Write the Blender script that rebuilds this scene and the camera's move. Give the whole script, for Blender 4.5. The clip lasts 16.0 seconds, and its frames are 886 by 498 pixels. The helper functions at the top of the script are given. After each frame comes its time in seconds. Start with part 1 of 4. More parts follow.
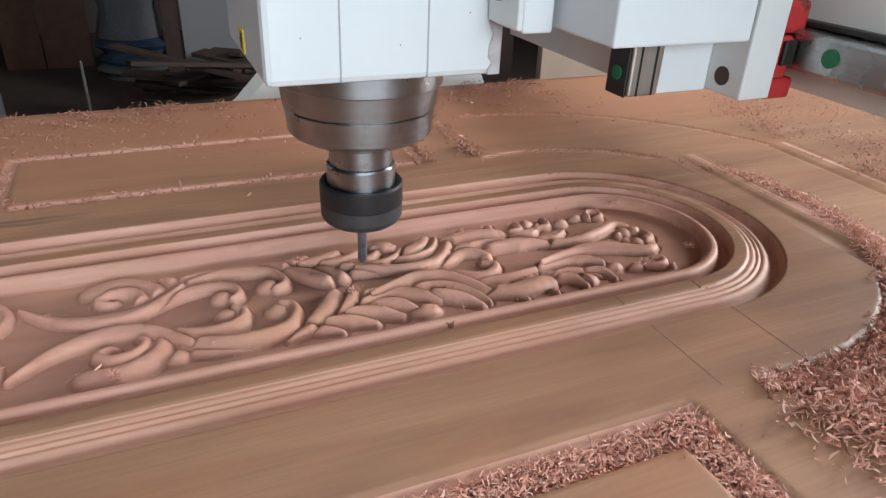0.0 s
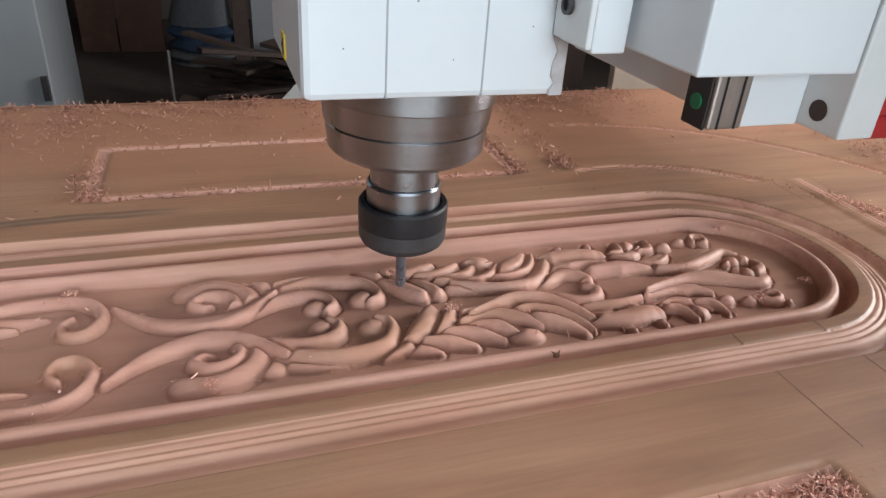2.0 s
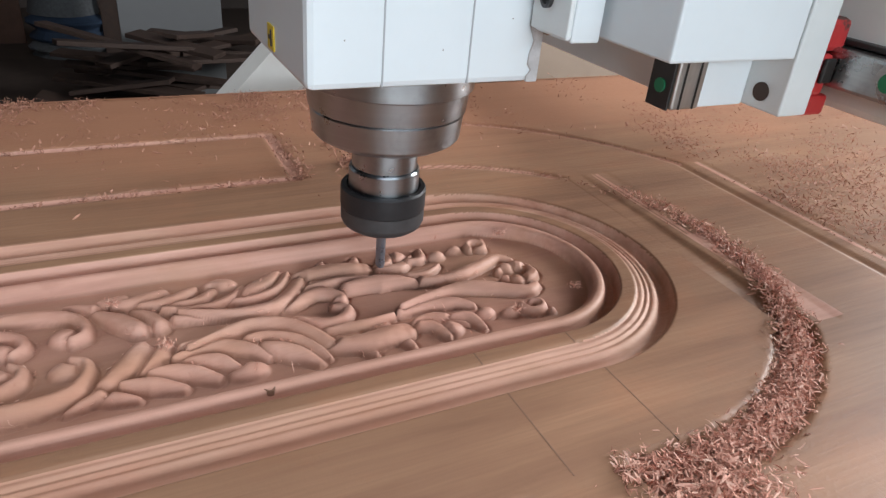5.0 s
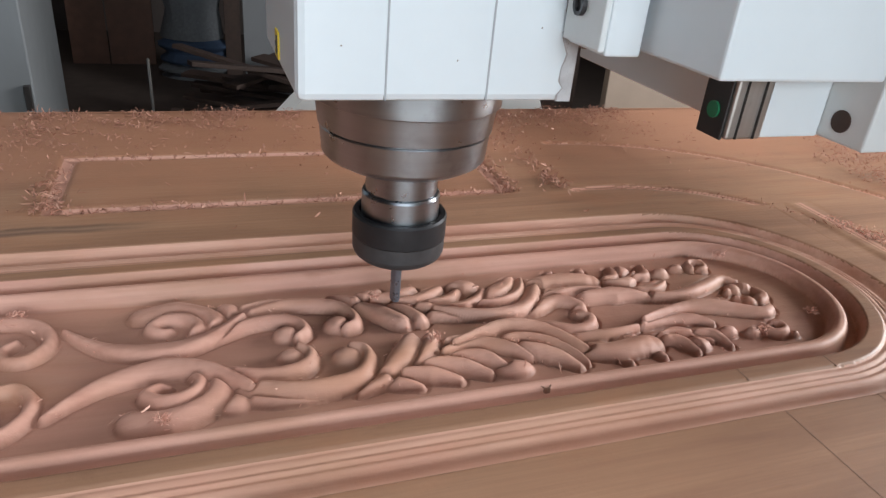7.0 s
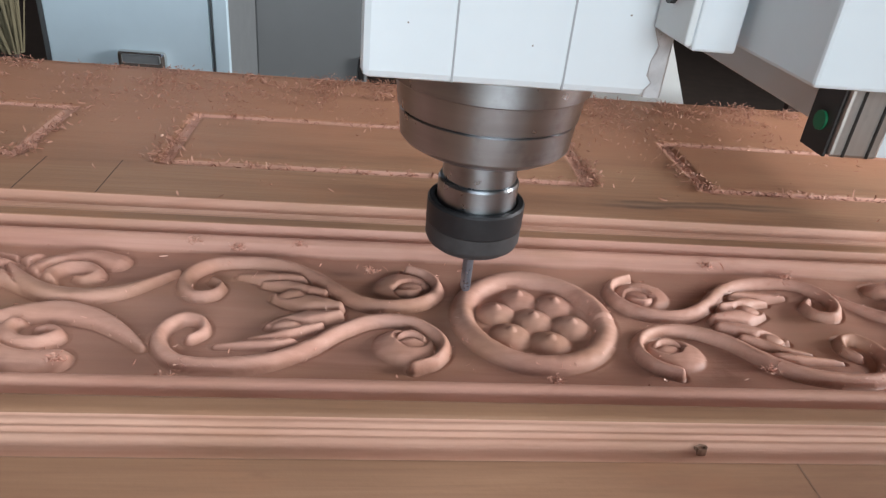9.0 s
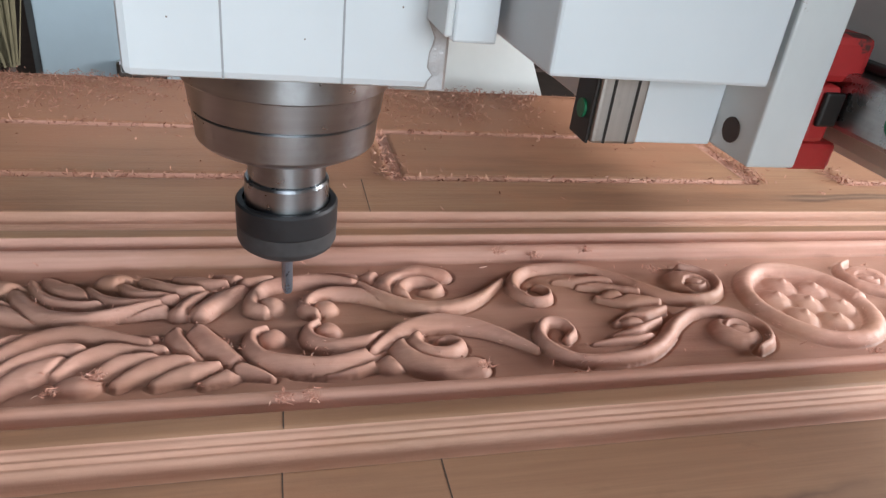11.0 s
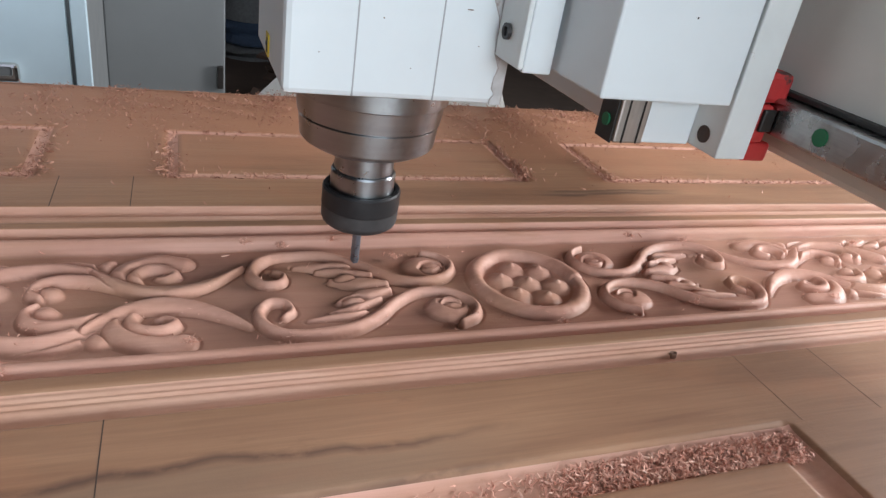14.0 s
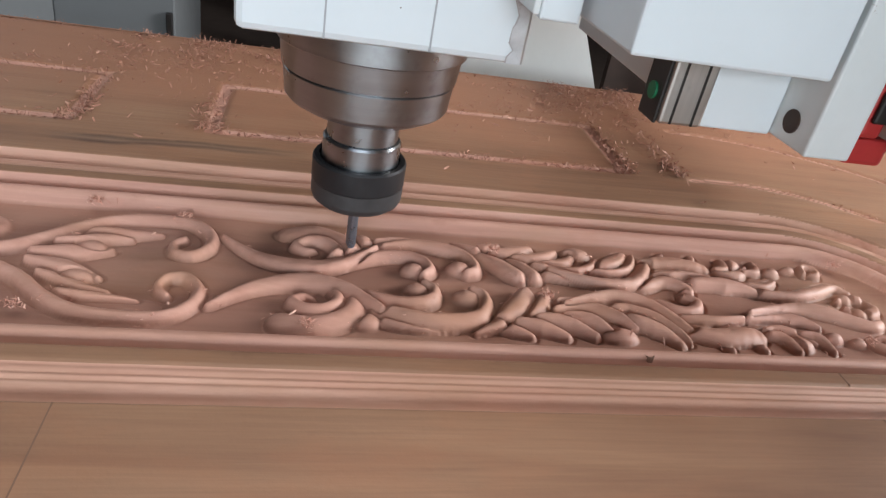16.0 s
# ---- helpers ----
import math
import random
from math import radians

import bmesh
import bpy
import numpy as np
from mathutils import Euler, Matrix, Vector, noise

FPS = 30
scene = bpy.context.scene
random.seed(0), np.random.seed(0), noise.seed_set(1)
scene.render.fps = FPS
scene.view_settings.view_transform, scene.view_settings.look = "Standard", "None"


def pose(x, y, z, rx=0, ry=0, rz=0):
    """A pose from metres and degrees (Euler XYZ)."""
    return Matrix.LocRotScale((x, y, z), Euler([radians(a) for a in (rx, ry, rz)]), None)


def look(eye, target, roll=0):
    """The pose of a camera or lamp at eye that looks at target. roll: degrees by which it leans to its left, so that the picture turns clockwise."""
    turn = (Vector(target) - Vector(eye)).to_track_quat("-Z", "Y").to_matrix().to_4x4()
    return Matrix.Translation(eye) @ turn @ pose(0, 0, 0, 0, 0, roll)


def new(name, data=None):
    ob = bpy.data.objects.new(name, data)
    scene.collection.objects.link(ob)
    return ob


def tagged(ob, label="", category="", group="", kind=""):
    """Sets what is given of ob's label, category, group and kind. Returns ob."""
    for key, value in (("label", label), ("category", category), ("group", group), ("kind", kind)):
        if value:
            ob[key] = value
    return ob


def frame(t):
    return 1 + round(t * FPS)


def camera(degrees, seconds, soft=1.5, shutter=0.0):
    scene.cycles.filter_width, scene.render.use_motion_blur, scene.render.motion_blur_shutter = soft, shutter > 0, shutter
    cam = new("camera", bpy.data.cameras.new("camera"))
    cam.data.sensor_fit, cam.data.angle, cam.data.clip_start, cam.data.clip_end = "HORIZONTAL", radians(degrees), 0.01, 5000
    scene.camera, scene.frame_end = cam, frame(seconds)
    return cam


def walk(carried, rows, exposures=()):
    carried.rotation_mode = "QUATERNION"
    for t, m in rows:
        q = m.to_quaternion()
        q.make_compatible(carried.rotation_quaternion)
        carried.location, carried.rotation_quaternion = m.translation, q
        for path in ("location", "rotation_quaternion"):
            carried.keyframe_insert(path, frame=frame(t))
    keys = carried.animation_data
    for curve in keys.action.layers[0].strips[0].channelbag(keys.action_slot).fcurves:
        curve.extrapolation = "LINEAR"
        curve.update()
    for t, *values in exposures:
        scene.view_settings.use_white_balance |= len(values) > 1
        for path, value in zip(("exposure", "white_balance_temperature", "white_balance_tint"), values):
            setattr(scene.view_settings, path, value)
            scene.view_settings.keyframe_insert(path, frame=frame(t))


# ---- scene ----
cam = camera(65.8, 16.0, soft=1.35)
ROWS = [
    (0.0, 0.2770, -0.3476, 0.2117, 61.95, -2.27, -22.99),
    (0.5, 0.2910, -0.3449, 0.2107, 62.07, -1.04, -22.60),
    (1.0, 0.2805, -0.3257, 0.2040, 62.06, -3.02, -20.94),
    (1.5, 0.2499, -0.3110, 0.2107, 61.49, -3.31, -19.48),
    (2.0, 0.2546, -0.3134, 0.2105, 61.52, -3.58, -17.90),
    (2.5, 0.2473, -0.3107, 0.2177, 61.54, -3.14, -17.33),
    (3.0, 0.2624, -0.3116, 0.2035, 61.77, -3.62, -17.32),
    (3.5, 0.3348, -0.3209, 0.2117, 62.00, -3.73, -22.55),
    (6.0, 0.3625, -0.3081, 0.2150, 61.01, -5.02, -25.95),
    (6.5, 0.3514, -0.3117, 0.2108, 62.84, -4.74, -26.00),
    (7.0, 0.2669, -0.2892, 0.1991, 63.07, -4.81, -18.23),
    (7.5, 0.2019, -0.2853, 0.2042, 62.74, -5.06, -11.30),
    (8.0, 0.0980, -0.2801, 0.1949, 61.42, -3.93, -4.66),
    (8.5, -0.0156, -0.3280, 0.2260, 60.87, -7.00, -8.39),
    (9.0, -0.0903, -0.2931, 0.2002, 60.50, -5.25, -4.24),
    (9.5, -0.2648, -0.3345, 0.2304, 61.13, -8.25, -10.39),
    (10.0, -0.2848, -0.2896, 0.2051, 61.52, -7.21, -11.10),
    (12.5, -0.3990, -0.2959, 0.2009, 60.09, -4.85, -15.12),
    (13.0, -0.4011, -0.2926, 0.2070, 61.24, -5.93, -14.57),
    (13.5, -0.3276, -0.3079, 0.2080, 61.95, -6.36, -16.32),
    (14.0, -0.2265, -0.3617, 0.2253, 62.38, -8.53, -18.88),
    (14.5, -0.0948, -0.3540, 0.2431, 62.25, -8.23, -13.00),
    (15.0, 0.0251, -0.3425, 0.2125, 61.86, -8.47, -8.85),
    (15.5, 0.1390, -0.3326, 0.2148, 60.30, -11.36, -12.95),
    (16.0, 0.2354, -0.3103, 0.2001, 59.50, -9.42, -8.07),
]
walk(cam, [(t, pose(x, y, z, rx, ry, rz)) for t, x, y, z, rx, ry, rz in ROWS], [(0.0, -0.18), (6.5, -0.24), (7.5, -0.15), (8.0, -0.02), (8.5, 0.2), (9.0, 0.04), (9.5, 0.28), (10.0, 0.13), (12.5, 0.38), (13.2, 0.33), (14.5, -0.1), (16.0, -0.2)])

# ---- light: an open workshop front behind the camera, a side doorway and a roof light ----
world = bpy.data.worlds.new("world")
scene.world = world
world.use_nodes = True
wn = world.node_tree.nodes
sky = wn.new("ShaderNodeTexSky")
sky.sky_type, sky.sun_disc = "NISHITA", False
sky.sun_elevation, sky.sun_rotation = radians(50), radians(200)
world.node_tree.links.new(sky.outputs[0], wn["Background"].inputs[0])
wn["Background"].inputs[1].default_value = 0.1


def opening_light(name, eye, target, w, h, power, colour):
    d = bpy.data.lights.new(name, "AREA")
    d.shape, d.size, d.size_y, d.energy, d.color = "RECTANGLE", w, h, power, colour
    ob = new(name, d)
    ob.matrix_world = look(eye, target)
    return ob


opening_light("front_opening_light", (0.4, -2.2, 0.64), (0.2, 0.0, 0.08), 2.3, 0.7, 63, (0.84, 0.93, 1.0))
opening_light("side_opening_light", (3.85, 0.1, 1.0), (0.0, 0.0, 0.0), 1.2, 1.2, 222, (0.97, 0.98, 1.0))
opening_light("roof_opening_light", (0.45, 0.0, 2.55), (0.1, 0.0, 0.0), 1.2, 1.0, 38, (0.97, 0.98, 1.0))


# ---- materials ----
class Nodes:
    def __init__(self, name):
        self.mat = bpy.data.materials.new(name)
        self.mat.use_nodes = True
        self.t = self.mat.node_tree
        self.b = self.t.nodes["Principled BSDF"]

    def add(self, kind, **values):
        n = self.t.nodes.new(kind)
        for k, v in values.items():
            n.inputs[k].default_value = v
        return n

    def link(self, a, b):
        self.t.links.new(a, b)

    def coords(self, scale=(1, 1, 1), kind="Object"):
        c = self.t.nodes.new("ShaderNodeTexCoord")
        m = self.add("ShaderNodeMapping", Scale=scale)
        self.link(c.outputs[kind], m.inputs[0])
        return m.outputs[0]

    def noise(self, vec, scale, detail=4.0, rough=0.55, distortion=0.0):
        n = self.add("ShaderNodeTexNoise", Scale=scale, Detail=detail, Roughness=rough, Distortion=distortion)
        self.link(vec, n.inputs["Vector"])
        return n.outputs[0]

    def ramp(self, fac, stops):
        r = self.t.nodes.new("ShaderNodeValToRGB")
        while len(r.color_ramp.elements) < len(stops):
            r.color_ramp.elements.new(0.5)
        for e, (p, c) in zip(r.color_ramp.elements, stops):
            e.position, e.color = p, (*c, 1) if len(c) == 3 else (c[0],) * 3 + (1,)
        self.link(fac, r.inputs[0])
        return r.outputs[0]

    def mix(self, fac, a, b, mode="MIX"):
        m = self.t.nodes.new("ShaderNodeMix")
        m.data_type, m.blend_type = "RGBA", mode
        for sock, v in ((m.inputs[0], fac), (m.inputs[6], a), (m.inputs[7], b)):
            if isinstance(v, (float, int)):
                sock.default_value = v
            elif isinstance(v, tuple):
                sock.default_value = (*v, 1)
            else:
                self.link(v, sock)
        return m.outputs[2]

    def math(self, op, a, b=0.0, c=0.0):
        m = self.t.nodes.new("ShaderNodeMath")
        m.operation = op
        for sock, v in zip(m.inputs, (a, b, c)):
            if isinstance(v, (float, int)):
                sock.default_value = v
            else:
                self.link(v, sock)
        return m.outputs[0]

    def bump(self, height, strength, distance):
        n = self.add("ShaderNodeBump", Strength=strength, Distance=distance)
        self.link(height, n.inputs["Height"])
        self.link(n.outputs[0], self.b.inputs["Normal"])

    def colour(self, c, rough=0.5, metal=0.0):
        if isinstance(c, tuple):
            self.b.inputs["Base Color"].default_value = (*c, 1)
        else:
            self.link(c, self.b.inputs["Base Color"])
        if isinstance(rough, float):
            self.b.inputs["Roughness"].default_value = rough
        else:
            self.link(rough, self.b.inputs["Roughness"])
        self.b.inputs["Metallic"].default_value = metal
        return self.mat


def wood(name, light, mid, dark, joints=False, rough=0.55, dust=0.0, ground=None):
    n = Nodes(name)
    v = n.coords((1, 1, 1))
    long = n.coords((2.2, 26, 26))
    a = n.noise(long, 1.6, 5, 0.6, 0.6)
    fine = n.noise(n.coords((14, 420, 420)), 1.0, 3, 0.6)
    blot = n.noise(n.coords((3, 5, 5)), 2.0, 3)
    col = n.ramp(a, [(0.28, dark), (0.48, mid), (0.7, light)])
    # shade painted into the colour: ground tones in the recesses, lighter on the crests
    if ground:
        crest = n.t.nodes.new("ShaderNodeAttribute")
        crest.attribute_name = "crest_light"
        col = n.mix(crest.outputs["Fac"], n.ramp(a, list(zip((0.28, 0.48, 0.7), ground))), col)
    col = n.mix(n.ramp(fine, [(0.35, (0.0,)), (0.75, (1.0,))]), col, n.mix(0.38, col, dark))
    col = n.mix(n.math("MULTIPLY", n.ramp(blot, [(0.4, (0.0,)), (0.65, (1.0,))]), 0.45), col, n.mix(0.5, col, dark))
    stain = n.noise(n.coords((5, 11, 8)), 1.7, 5, 0.62)
    col = n.mix(n.math("MULTIPLY", n.ramp(stain, [(0.52, (0.0,)), (0.68, (1.0,))]), 0.4), col, n.mix(0.6, col, (0.42, 0.17, 0.085)))
    spot = n.noise(n.coords((26, 50, 30)), 1.0, 4, 0.6)
    col = n.mix(n.math("MULTIPLY", n.ramp(spot, [(0.66, (0.0,)), (0.76, (1.0,))]), 0.5), col, dark)
    if not joints:
        tint = n.noise(n.coords((7, 16, 16)), 1.3, 3)
        col = n.mix(n.math("MULTIPLY", n.ramp(tint, [(0.48, (0.0,)), (0.66, (1.0,))]), 0.3), col, (0.32, 0.19, 0.105))
    if joints:
        sep = n.t.nodes.new("ShaderNodeSeparateXYZ")
        n.link(v, sep.inputs[0])
        # grey heartwood streaks with broken dark rims
        for y0, x0, x1, wid, deep in ((-0.150, -0.33, -0.06, 0.011, 1.0), (0.142, 0.06, 0.24, 0.0035, 1.0)):
            wob = n.math("MULTIPLY_ADD", n.noise(n.coords((5, 1, 1)), 1.0, 3, 0.5), 0.045, y0 - 0.022)
            d = n.math("ABSOLUTE", n.math("SUBTRACT", sep.outputs[1], wob))
            half = n.math("MULTIPLY", n.noise(n.coords((11, 5, 1)), 1.0, 4), wid * 2.2)
            along = n.math("DIVIDE", n.math("SUBTRACT", sep.outputs[0], x0), x1 - x0)
            reach = n.ramp(along, [(0.0, (0.0,)), (0.2, (deep,)), (0.75, (deep * 0.8,)), (1.0, (0.0,))])
            inner = n.ramp(n.math("DIVIDE", d, half), [(0.55, (1.0,)), (1.25, (0.0,))])
            gap = n.math("ABSOLUTE", n.math("SUBTRACT", d, half))
            line = n.ramp(gap, [(0.0, (1.0,)), (0.0011, (0.0,))])
            broken = n.ramp(n.noise(n.coords((40, 70, 1)), 1.0, 4, 0.65), [(0.26, (0.0,)), (0.48, (1.0,))])
            col = n.mix(n.math("MULTIPLY", n.math("MULTIPLY", inner, reach), 0.36), col, (0.17, 0.135, 0.10))
            col = n.mix(n.math("MULTIPLY", n.math("MULTIPLY", n.math("MULTIPLY", line, broken), reach), 0.75), col, (0.06, 0.035, 0.03))
    if dust:
        dn = n.noise(v, 9.0, 5, 0.65)
        sy = n.t.nodes.new("ShaderNodeSeparateXYZ")
        n.link(v, sy.inputs[0])
        lift = n.math("MULTIPLY_ADD", sy.outputs[1], 3.2, -0.62)
        m = n.ramp(n.math("ADD", lift, dn), [(0.35, (0.0,)), (0.75, (1.0,))])
        col = n.mix(n.math("MULTIPLY", m, dust), col, (0.36, 0.17, 0.10))
    mat = n.colour(col, rough)
    n.b.inputs["Specular IOR Level"].default_value = 0.28
    if not joints:
        lines = n.t.nodes.new("ShaderNodeTexWave")
        lines.bands_direction = "Y"
        lines.inputs["Scale"].default_value, lines.inputs["Distortion"].default_value = 420.0, 1.5
        n.link(v, lines.inputs["Vector"])
        fine = n.math("ADD", fine, n.math("MULTIPLY", lines.outputs[1], 0.06))
    n.bump(n.math("ADD", n.math("MULTIPLY", fine, 0.6), n.math("MULTIPLY", n.noise(v, 260.0, 4, 0.65), 0.8)), 0.4, 0.0007)
    return mat


WOOD_TOP = wood("uncut_wood", (0.37, 0.212, 0.126), (0.295, 0.160, 0.095), (0.20, 0.103, 0.062), True, 0.5, 0.8)
WOOD_CUT = wood("fresh_cut_wood", (0.60, 0.355, 0.275), (0.52, 0.285, 0.215), (0.39, 0.19, 0.138), False, 0.55)
# last three tones are the same wood darkened, as painted shade between ornaments
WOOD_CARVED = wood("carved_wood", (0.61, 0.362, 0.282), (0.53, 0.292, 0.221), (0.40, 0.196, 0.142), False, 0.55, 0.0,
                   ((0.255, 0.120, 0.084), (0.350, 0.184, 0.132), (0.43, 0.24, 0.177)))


WOOD_MOULD = wood("moulded_wood", (0.64, 0.405, 0.305), (0.53, 0.308, 0.225), (0.38, 0.187, 0.126), False, 0.6)


def plain(name, c, rough=0.5, metal=0.0, spread=0.12, scale=60.0, bump=0.0, grime=None):
    n = Nodes(name)
    v = n.coords()
    a = n.noise(v, scale, 5, 0.6)
    b = n.noise(v, scale / 9, 3)
    dark = tuple(x * (1 - spread) for x in c)
    col = n.mix(n.ramp(a, [(0.3, (0.0,)), (0.7, (1.0,))]), dark, c)
    col = n.mix(n.math("MULTIPLY", n.ramp(b, [(0.35, (0.0,)), (0.7, (1.0,))]), 0.5), col, dark)
    if grime:
        g = n.noise(v, 34.0, 6, 0.7, 0.4)
        col = n.mix(n.ramp(g, [(grime[1], (0.0,)), (grime[1] + 0.03, (1.0,))]), col, grime[0])
    r = n.ramp(a, [(0.2, (max(rough - 0.08, 0.05),)), (0.8, (min(rough + 0.08, 1.0),))])
    m = n.colour(col, r, metal)
    if bump:
        n.bump(a, 0.4, bump)
    return m


def brushed(name, c, rough, stretch, metal=1.0, spread=0.0):
    n = Nodes(name)
    a = n.noise(n.coords(stretch), 1.0, 4, 0.6)
    b = n.noise(n.coords(), 70.0, 4)
    col = n.mix(n.ramp(a, [(0.3, (0.0,)), (0.7, (1.0,))]), tuple(x * 0.88 for x in c), c)
    col = n.mix(n.math("MULTIPLY", n.ramp(b, [(0.55, (0.0,)), (0.75, (1.0,))]), 0.35), col, (0.10, 0.075, 0.06))
    m = n.colour(col, n.ramp(b, [(0.2, (rough - 0.08,)), (0.8, (rough + 0.1,))]), metal)
    n.b.inputs["Anisotropic"].default_value = spread
    n.b.inputs["Anisotropic Rotation"].default_value = 0.25
    n.bump(a, 0.05, 0.0002)
    return m


PAINT = plain("white_paint", (0.74, 0.80, 0.83), 0.38, 0.0, 0.05, 25.0, 0.0002, ((0.32, 0.27, 0.22), 0.735))
PAINT_CHIP = plain("chipped_white_paint", (0.74, 0.78, 0.78), 0.45, 0.0, 0.10, 40.0, 0.0006, ((0.30, 0.22, 0.17), 0.66))
BARE = plain("bare_chipped_metal", (0.66, 0.66, 0.67), 0.4, 0.15, 0.35, 75.0, 0.003, ((0.34, 0.28, 0.26), 0.62))
STEEL = brushed("turned_steel", (0.38, 0.40, 0.42), 0.31, (8, 8, 260), 1.0, 0.6)
POLISHED = brushed("polished_steel", (0.36, 0.385, 0.41), 0.30, (8, 8, 260), 1.0, 0.6)
BLACK = plain("blackened_steel", (0.040, 0.040, 0.043), 0.48, 0.5, 0.3, 120.0)
BLACK_WORN = plain("worn_black_steel", (0.085, 0.085, 0.088), 0.52, 0.5, 0.3, 140.0)
CARBIDE = plain("carbide", (0.30, 0.34, 0.40), 0.3, 0.8, 0.3, 200.0)
RAIL = brushed("ground_rail_steel", (0.42, 0.42, 0.42), 0.28, (700, 12, 700))
ZRAIL = brushed("ground_guide_steel", (0.55, 0.52, 0.49), 0.45, (700, 700, 12))
GREEN = plain("green_plastic", (0.01, 0.17, 0.07), 0.4)
DARK = plain("dark_plastic", (0.02, 0.017, 0.016), 0.45, 0.0, 0.3, 80.0)
RED = plain("red_paint", (0.56, 0.035, 0.035), 0.5, 0.0, 0.3, 90.0, 0.001, ((0.07, 0.03, 0.025), 0.575))
JOINT = plain("joint_shadow", (0.20, 0.11, 0.07), 0.8)
YELLOW = plain("yellow_sticker", (0.75, 0.55, 0.03), 0.5)
INK = plain("black_ink", (0.02, 0.02, 0.02), 0.6)
BEAM = plain("pale_beam_paint", (0.80, 0.79, 0.75), 0.5, 0.0, 0.1, 20.0, 0.0003, ((0.30, 0.22, 0.16), 0.74))
CABINET = plain("pale_blue_paint", (0.50, 0.62, 0.69), 0.42, 0.0, 0.06, 15.0, 0.0, ((0.10, 0.09, 0.09), 0.78))
CABINET_SIDE = plain("grey_paint", (0.17, 0.18, 0.185), 0.5, 0.0, 0.08, 15.0)
CHROME = plain("chrome", (0.75, 0.73, 0.70), 0.12, 1.0, 0.1, 30.0)
FLOOR = plain("dusty_concrete", (0.105, 0.076, 0.062), 0.85, 0.0, 0.4, 12.0, 0.003)
WALL = plain("grimy_plaster", (0.10, 0.08, 0.072), 0.85, 0.0, 0.3, 6.0, 0.002)
SCRAP = plain("dark_scrap_wood", (0.075, 0.045, 0.034), 0.75, 0.0, 0.45, 30.0, 0.001)
SACK = plain("woven_sack", (0.17, 0.18, 0.19), 0.8, 0.0, 0.35, 60.0, 0.002)
BLUE_SACK = plain("blue_woven_sack", (0.05, 0.085, 0.15), 0.75, 0.0, 0.3, 60.0, 0.002)
BOARD_GREY = plain("grey_board", (0.15, 0.155, 0.16), 0.7, 0.0, 0.1, 10.0)
WARM_BOARD = plain("red_brown_board", (0.17, 0.085, 0.056), 0.6, 0.0, 0.35, 14.0, 0.001)
OLIVE = plain("olive_straw", (0.20, 0.17, 0.10), 0.9, 0.0, 0.3, 40.0, 0.002)
BED = plain("machine_bed_steel", (0.13, 0.12, 0.11), 0.6, 0.3, 0.25, 20.0, 0.001)


def chip_material(name, stops):
    n = Nodes(name)
    g = n.t.nodes.new("ShaderNodeNewGeometry")
    col = n.ramp(g.outputs["Random Per Island"], stops)
    n.link(n.noise(n.coords((200, 200, 200)), 1.0), n.add("ShaderNodeBump").inputs["Height"])
    n.b.inputs["Subsurface Weight"].default_value = 0.0
    return n.colour(col, 0.75)


CHIPS = chip_material("wood_shavings", [(0.0, (0.45, 0.20, 0.14)), (0.45, (0.57, 0.28, 0.205)), (0.85, (0.66, 0.38, 0.29)), (1.0, (0.72, 0.47, 0.37))])
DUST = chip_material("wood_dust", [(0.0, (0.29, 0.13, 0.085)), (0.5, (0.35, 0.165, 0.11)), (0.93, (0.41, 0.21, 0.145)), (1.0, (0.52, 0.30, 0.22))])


# ---- mesh helpers ----
def mesh_of(name, verts, faces, materials, index=None, smooth=False):
    me = bpy.data.meshes.new(name)
    me.from_pydata(verts, [], faces)
    for m in materials:
        me.materials.append(m)
    if index is not None:
        me.polygons.foreach_set("material_index", index)
    if smooth:
        me.polygons.foreach_set("use_smooth", [True] * len(me.polygons))
    me.update()
    return me


def part(name, bm, material, parent=None, label="", smooth=False, at=None):
    me = bpy.data.meshes.new(name)
    bmesh.ops.recalc_face_normals(bm, faces=bm.faces[:])
    bm.to_mesh(me)
    bm.free()
    me.materials.append(material)
    if smooth:
        me.polygons.foreach_set("use_smooth", [True] * len(me.polygons))
        me.set_sharp_from_angle(angle=radians(18))
    ob = new(name, me)
    if parent:
        ob.parent = parent
    if at:
        ob.matrix_basis = at
    return tagged(ob, label)


def box(x0, x1, y0, y1, z0, z1, bevel=0.0, bm=None, segments=2):
    bm = bm or bmesh.new()
    vs = bmesh.ops.create_cube(bm, size=1.0)["verts"]
    for v in vs:
        v.co = Vector((x0 + (v.co.x + 0.5) * (x1 - x0), y0 + (v.co.y + 0.5) * (y1 - y0), z0 + (v.co.z + 0.5) * (z1 - z0)))
    if bevel:
        es = list({e for v in vs for e in v.link_edges})
        bmesh.ops.bevel(bm, geom=es, offset=bevel, segments=segments, affect="EDGES", profile=0.5)
    return bm


def lathe(profile, n=64, bm=None):
    """Turned form round z from (radius, z) pairs, closed at both ends."""
    bm = bm or bmesh.new()
    rings = [[bm.verts.new((r * math.cos(2 * math.pi * k / n), r * math.sin(2 * math.pi * k / n), z)) for k in range(n)] for r, z in profile]
    for a, b in zip(rings, rings[1:]):
        for k in range(n):
            bm.faces.new((a[k], a[(k + 1) % n], b[(k + 1) % n], b[k]))
    bm.faces.new(rings[0][::-1])
    bm.faces.new(rings[-1])
    return bm


